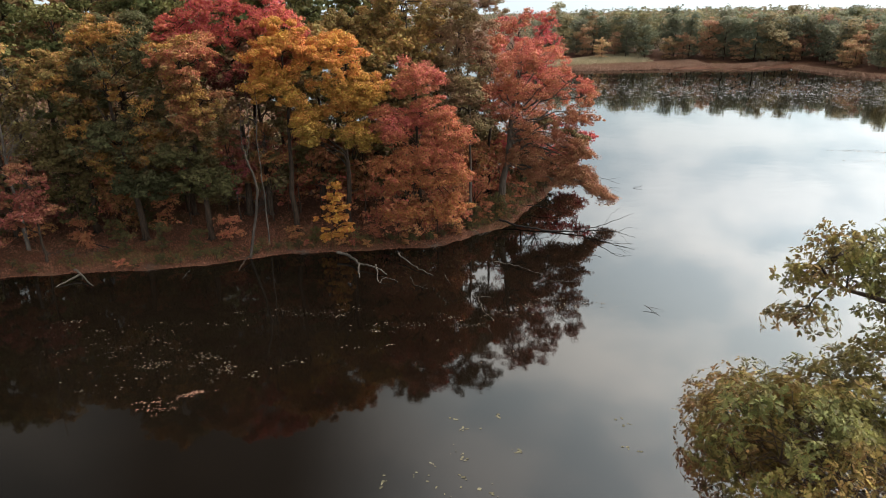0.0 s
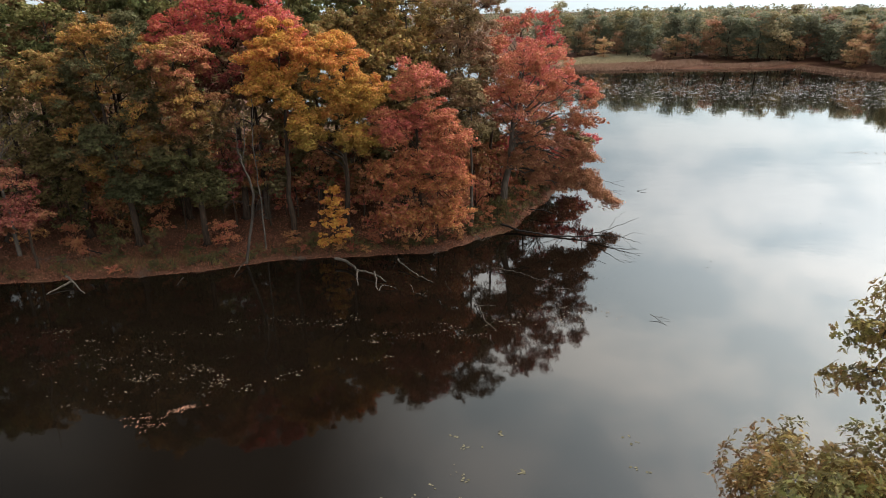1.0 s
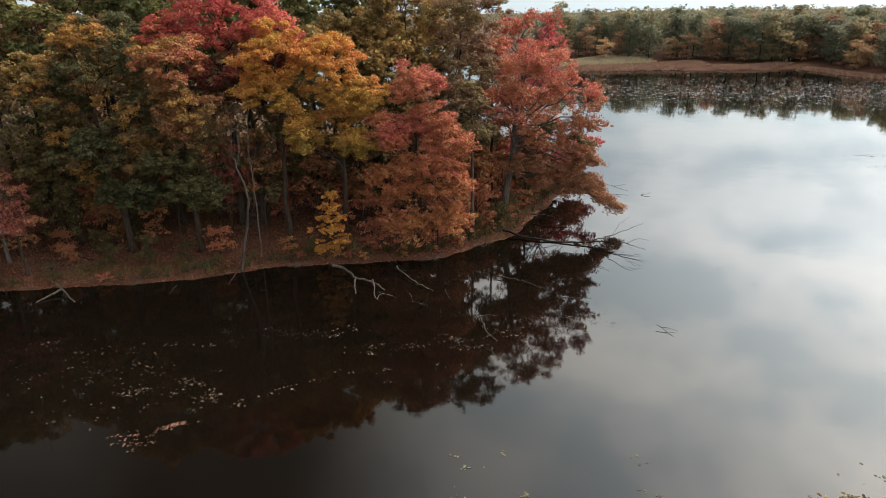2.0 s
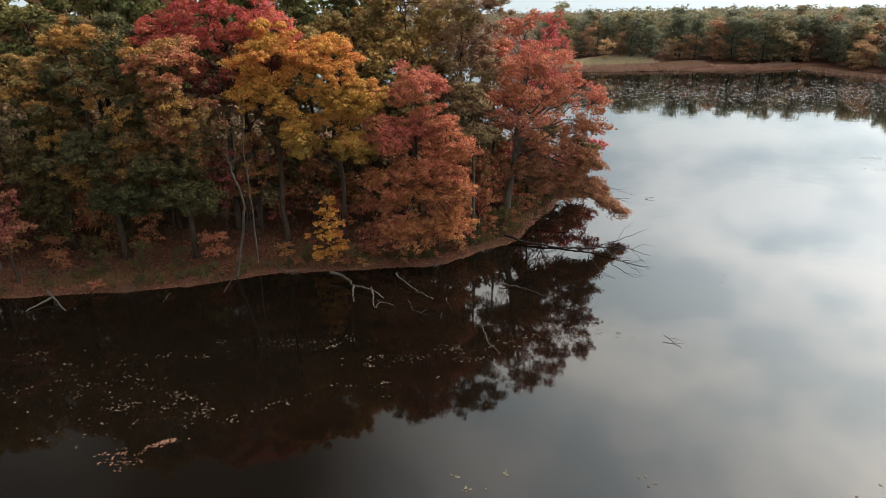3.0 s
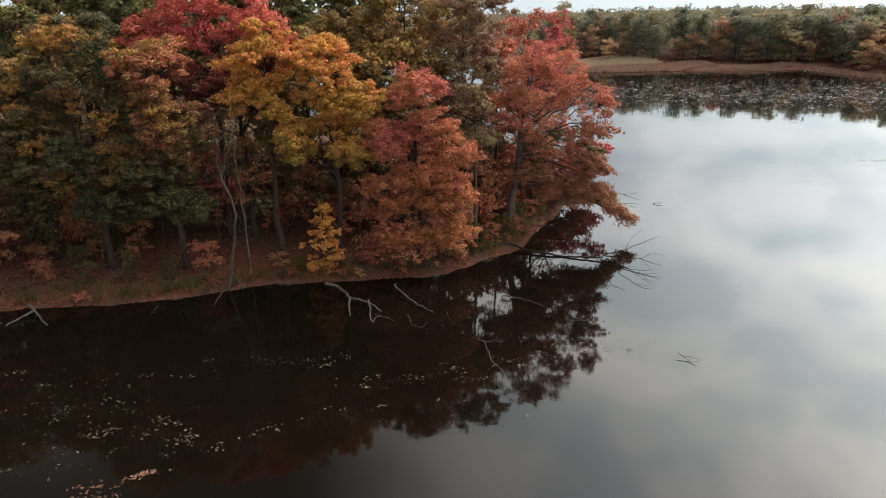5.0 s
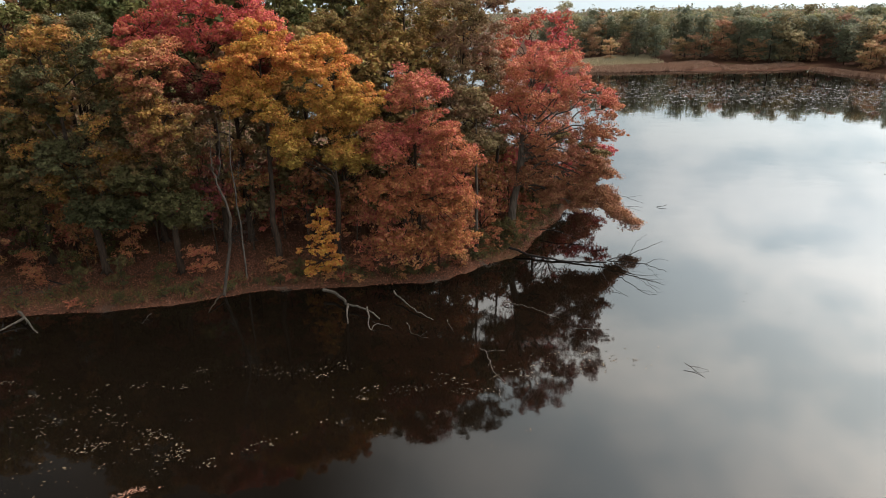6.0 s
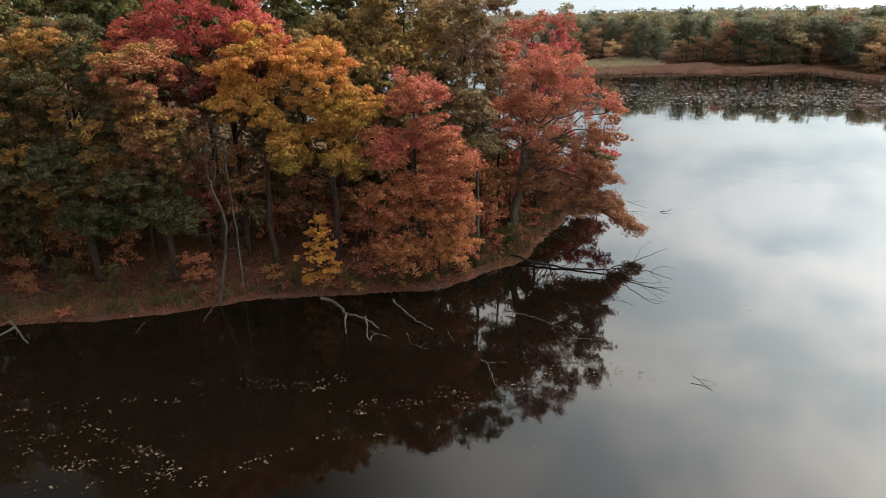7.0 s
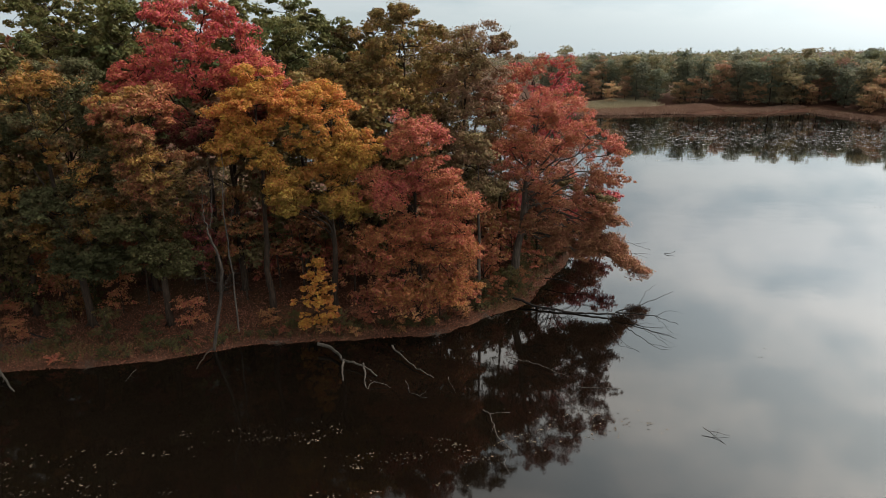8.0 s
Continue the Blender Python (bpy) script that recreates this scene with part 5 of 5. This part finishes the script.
# ---- loose leaves ----
def flat_leaves(name, spots, size, mat, label, category, seed, long=1.5, corners=6, kind="stuff", spread=(0.20, 0.08)):
    """Small flat leaves lying on the water. spots: (x, y, rx, ry, turn, count)."""
    rng = np.random.default_rng(seed)
    pts = []
    for x, y, rx, ry, turn, n in spots:
        g = rng.normal(0, 0.5, (n, 2)) * [rx, ry]
        # leaves gather in strings and knots
        knots = rng.normal(0, 0.5, (max(2, n // 5), 2)) * [rx, ry]
        g = np.where(rng.uniform(size=(n, 1)) < 0.72, knots[rng.integers(0, len(knots), n)] + rng.normal(0, 1, (n, 2)) * spread, g)
        c, s = math.cos(radians(turn)), math.sin(radians(turn))
        pts.append(np.stack([x + g[:, 0] * c - g[:, 1] * s, y + g[:, 0] * s + g[:, 1] * c], -1))
    p = np.concatenate(pts)
    p = p[inland(p[:, 0], p[:, 1]) < -0.15]
    n = len(p)
    a = rng.uniform(0, 6.28, n)
    r = size * rng.uniform(0.4, 1.5, n)
    ang = np.linspace(0, 2 * np.pi, corners, endpoint=False)
    rad = r[:, None] * rng.uniform(0.45, 1.3, (n, corners))
    x, y = rad * np.cos(ang) * long, rad * np.sin(ang)
    vx = p[:, :1] + x * np.cos(a)[:, None] - y * np.sin(a)[:, None]
    vy = p[:, 1:] + x * np.sin(a)[:, None] + y * np.cos(a)[:, None]
    vz = 0.008 + rng.uniform(0, 0.006, (n, corners)) * (size < 0.2)
    v = np.stack([vx, vy, vz], -1).reshape(-1, 3)
    k = np.arange(n)[:, None] * corners
    f = np.concatenate([k + [[0, 1, 2, 3]], k + [[0, 3, 4, 5]]])
    ob = new(name, mesh_of(name, v, f, mat))
    return tagged(ob, label, category, kind=kind)


flat_leaves("floating_leaves", [(-19.6, 32.2, 3.0, 1.2, -8, 60), (-17.4, 30.7, 2.6, 1.8, 20, 80), (-14.7, 29.3, 3.6, 2.2, 0, 130), (-12.6, 27.7, 3.0, 1.6, -20, 90), (-14.8, 27.2, 2.6, 1.4, 0, 60), (-15.4, 26.2, 2.0, 1.2, 0, 30), (-11.7, 28.6, 0.9, 0.35, -15, 46), (-10.6, 27.2, 0.5, 0.9, -20, 40),
                                (-9.16, 26.65, 1.0, 0.4, 0, 14), (-7.8, 27.75, 1.4, 0.4, 10, 16), (-6.2, 28.5, 1.0, 0.4, 0, 10), (-9.0, 33.7, 2.4, 0.7, 0, 40), (-6.2, 33.2, 2.8, 1.1, 0, 70), (-2.7, 31.65, 2.6, 0.7, 0, 70), (-0.65, 32.9, 2.0, 0.7, 0, 40), (1.1, 31.8, 1.2, 0.5, -20, 40), (-0.3, 29.9, 1.0, 0.3, 0, 8), (-4.5, 29.3, 1.4, 0.5, 0, 14), (-12.3, 32.4, 1.6, 0.4, 0, 24), (-11.6, 33.7, 0.6, 0.4, 0, 12), (4.4, 33.6, 4.4, 1.4, 10, 130), (6.2, 34.4, 2.6, 1.1, 20, 60), (-2, 30, 6, 3, 0, 26)],
            0.028, FLOATING, "scattered tan fallen leaves floating in strings", "floating leaves", 201, long=1.7)
flat_leaves("floating_leaves", [(-11.15, 25.3, 0.62, 0.16, 18, 110), (-12.5, 24.35, 0.8, 0.5, 10, 90)], 0.026, REDFLOAT, "knot of reddish leaves floating together", "floating leaves", 202, spread=(0.12, 0.06))
flat_leaves("floating_leaves", [(13.9, 38.0, 0.2, 0.2, 0, 2), (16.5, 40.9, 0.2, 0.2, 0, 3), (17.5, 42.0, 0.2, 0.2, 0, 2), (18.6, 39.2, 0.2, 0.2, 0, 2), (28.6, 49.7, 0.2, 0.2, 0, 2)], 0.03, FLOATING, "few single leaves adrift on open water", "floating leaves", 206, spread=(0.1, 0.1))
flat_leaves("lily_pads", [(0.36, 20.95, 0.3, 0.4, 0, 12), (1.0, 22.7, 0.5, 0.5, 0, 8), (0.2, 23.2, 0.25, 0.2, 0, 4), (1.9, 23.15, 0.3, 0.25, 0, 5), (2.7, 20.9, 0.3, 0.3, 0, 6), (-2.3, 19.4, 0.3, 0.4, 0, 8), (-0.7, 20.1, 0.3, 0.3, 0, 4), (-1.1, 19.6, 0.5, 0.3, 0, 5), (-0.2, 18.9, 0.9, 0.4, 0, 7), (1.5, 18.8, 0.5, 0.4, 0, 6), (7.0, 22.8, 0.4, 0.3, 0, 5), (6.8, 21.2, 0.3, 0.2, 0, 4), (7.25, 20.8, 0.3, 0.3, 0, 5), (14.5, 21.5, 1.5, 1.0, 0, 8)],
            0.042, LILY, "sparse yellowed lily leaves just under the surface", "lily pads", 203, spread=(0.12, 0.10))
flat_leaves("lily_pads", [(58, 138, 70, 24, -12, 8600), (80, 118, 40, 18, -30, 2600), (40, 136, 40, 16, 0, 1500), (62, 158, 60, 14, -8, 700), (88, 136, 26, 24, 0, 2000)], 0.066, FARPAD, "pale lily pads over the far bay, lightened for haze", "lily pads", 204, long=3.4)
flat_leaves("lily_pads", [(48.5, 75, 5, 1.0, -15, 150), (47.5, 69.5, 4, 0.9, -10, 120)], 0.055, FARPAD, "thin raft of pads on open water", "lily pads", 205)


def litter():
    """Fallen leaves that still show singly along the bank."""
    rng = np.random.default_rng(301)
    n = 220000
    x, y = rng.uniform(-34, 9, n), rng.uniform(38, 62, n)
    s = inland(x, y)
    keep = (s > -0.1) & (rng.uniform(size=n) < np.exp(-np.maximum(s - 1.5, 0) / 5.0))
    x, y = x[keep], y[keep]
    n = len(x)
    c = np.stack([x, y, np.maximum(ground_height(x, y), 0.0) + 0.03], -1)
    v, f = leaf_cloud(c, 0.02, 1, 0.09, rng)
    tagged(new("leaf_litter", mesh_of("leaf_litter", v, f, LITTER)), "pinkish brown fallen leaves covering the bank", "leaf litter", kind="stuff")


litter()


def bank_grass():
    rng = np.random.default_rng(311)
    n = 2600
    c = np.array([(-20.5, 41.6), (-17.5, 42.2), (-22.8, 41.4), (-6.6, 44.6), (2.2, 48.4), (4.2, 50.6), (-9.5, 44.8), (6.0, 55.0)])
    k = rng.integers(0, len(c), n)
    p = c[k] + rng.normal(0, 1, (n, 2)) * [1.3, 0.7]
    p = p[inland(p[:, 0], p[:, 1]) > 0.2]
    base = np.stack([p[:, 0], p[:, 1], ground_height(p[:, 0], p[:, 1])], -1)
    n = len(p)
    a = rng.uniform(0, 3.14, n)
    w = np.stack([np.cos(a), np.sin(a), 0 * a], -1) * 0.013
    tip = base + np.stack([rng.normal(0, 0.15, n), rng.normal(0, 0.15, n), rng.uniform(0.12, 0.45, n)], -1)
    v = np.stack([base - w, base + w, tip + w * 0.3, tip - w * 0.3], 1).reshape(-1, 3)
    tagged(new("grass", mesh_of("grass", v, np.arange(4 * n).reshape(-1, 4), GRASS)), "rough green grass tufts on the bank", "grass", kind="stuff")


bank_grass()
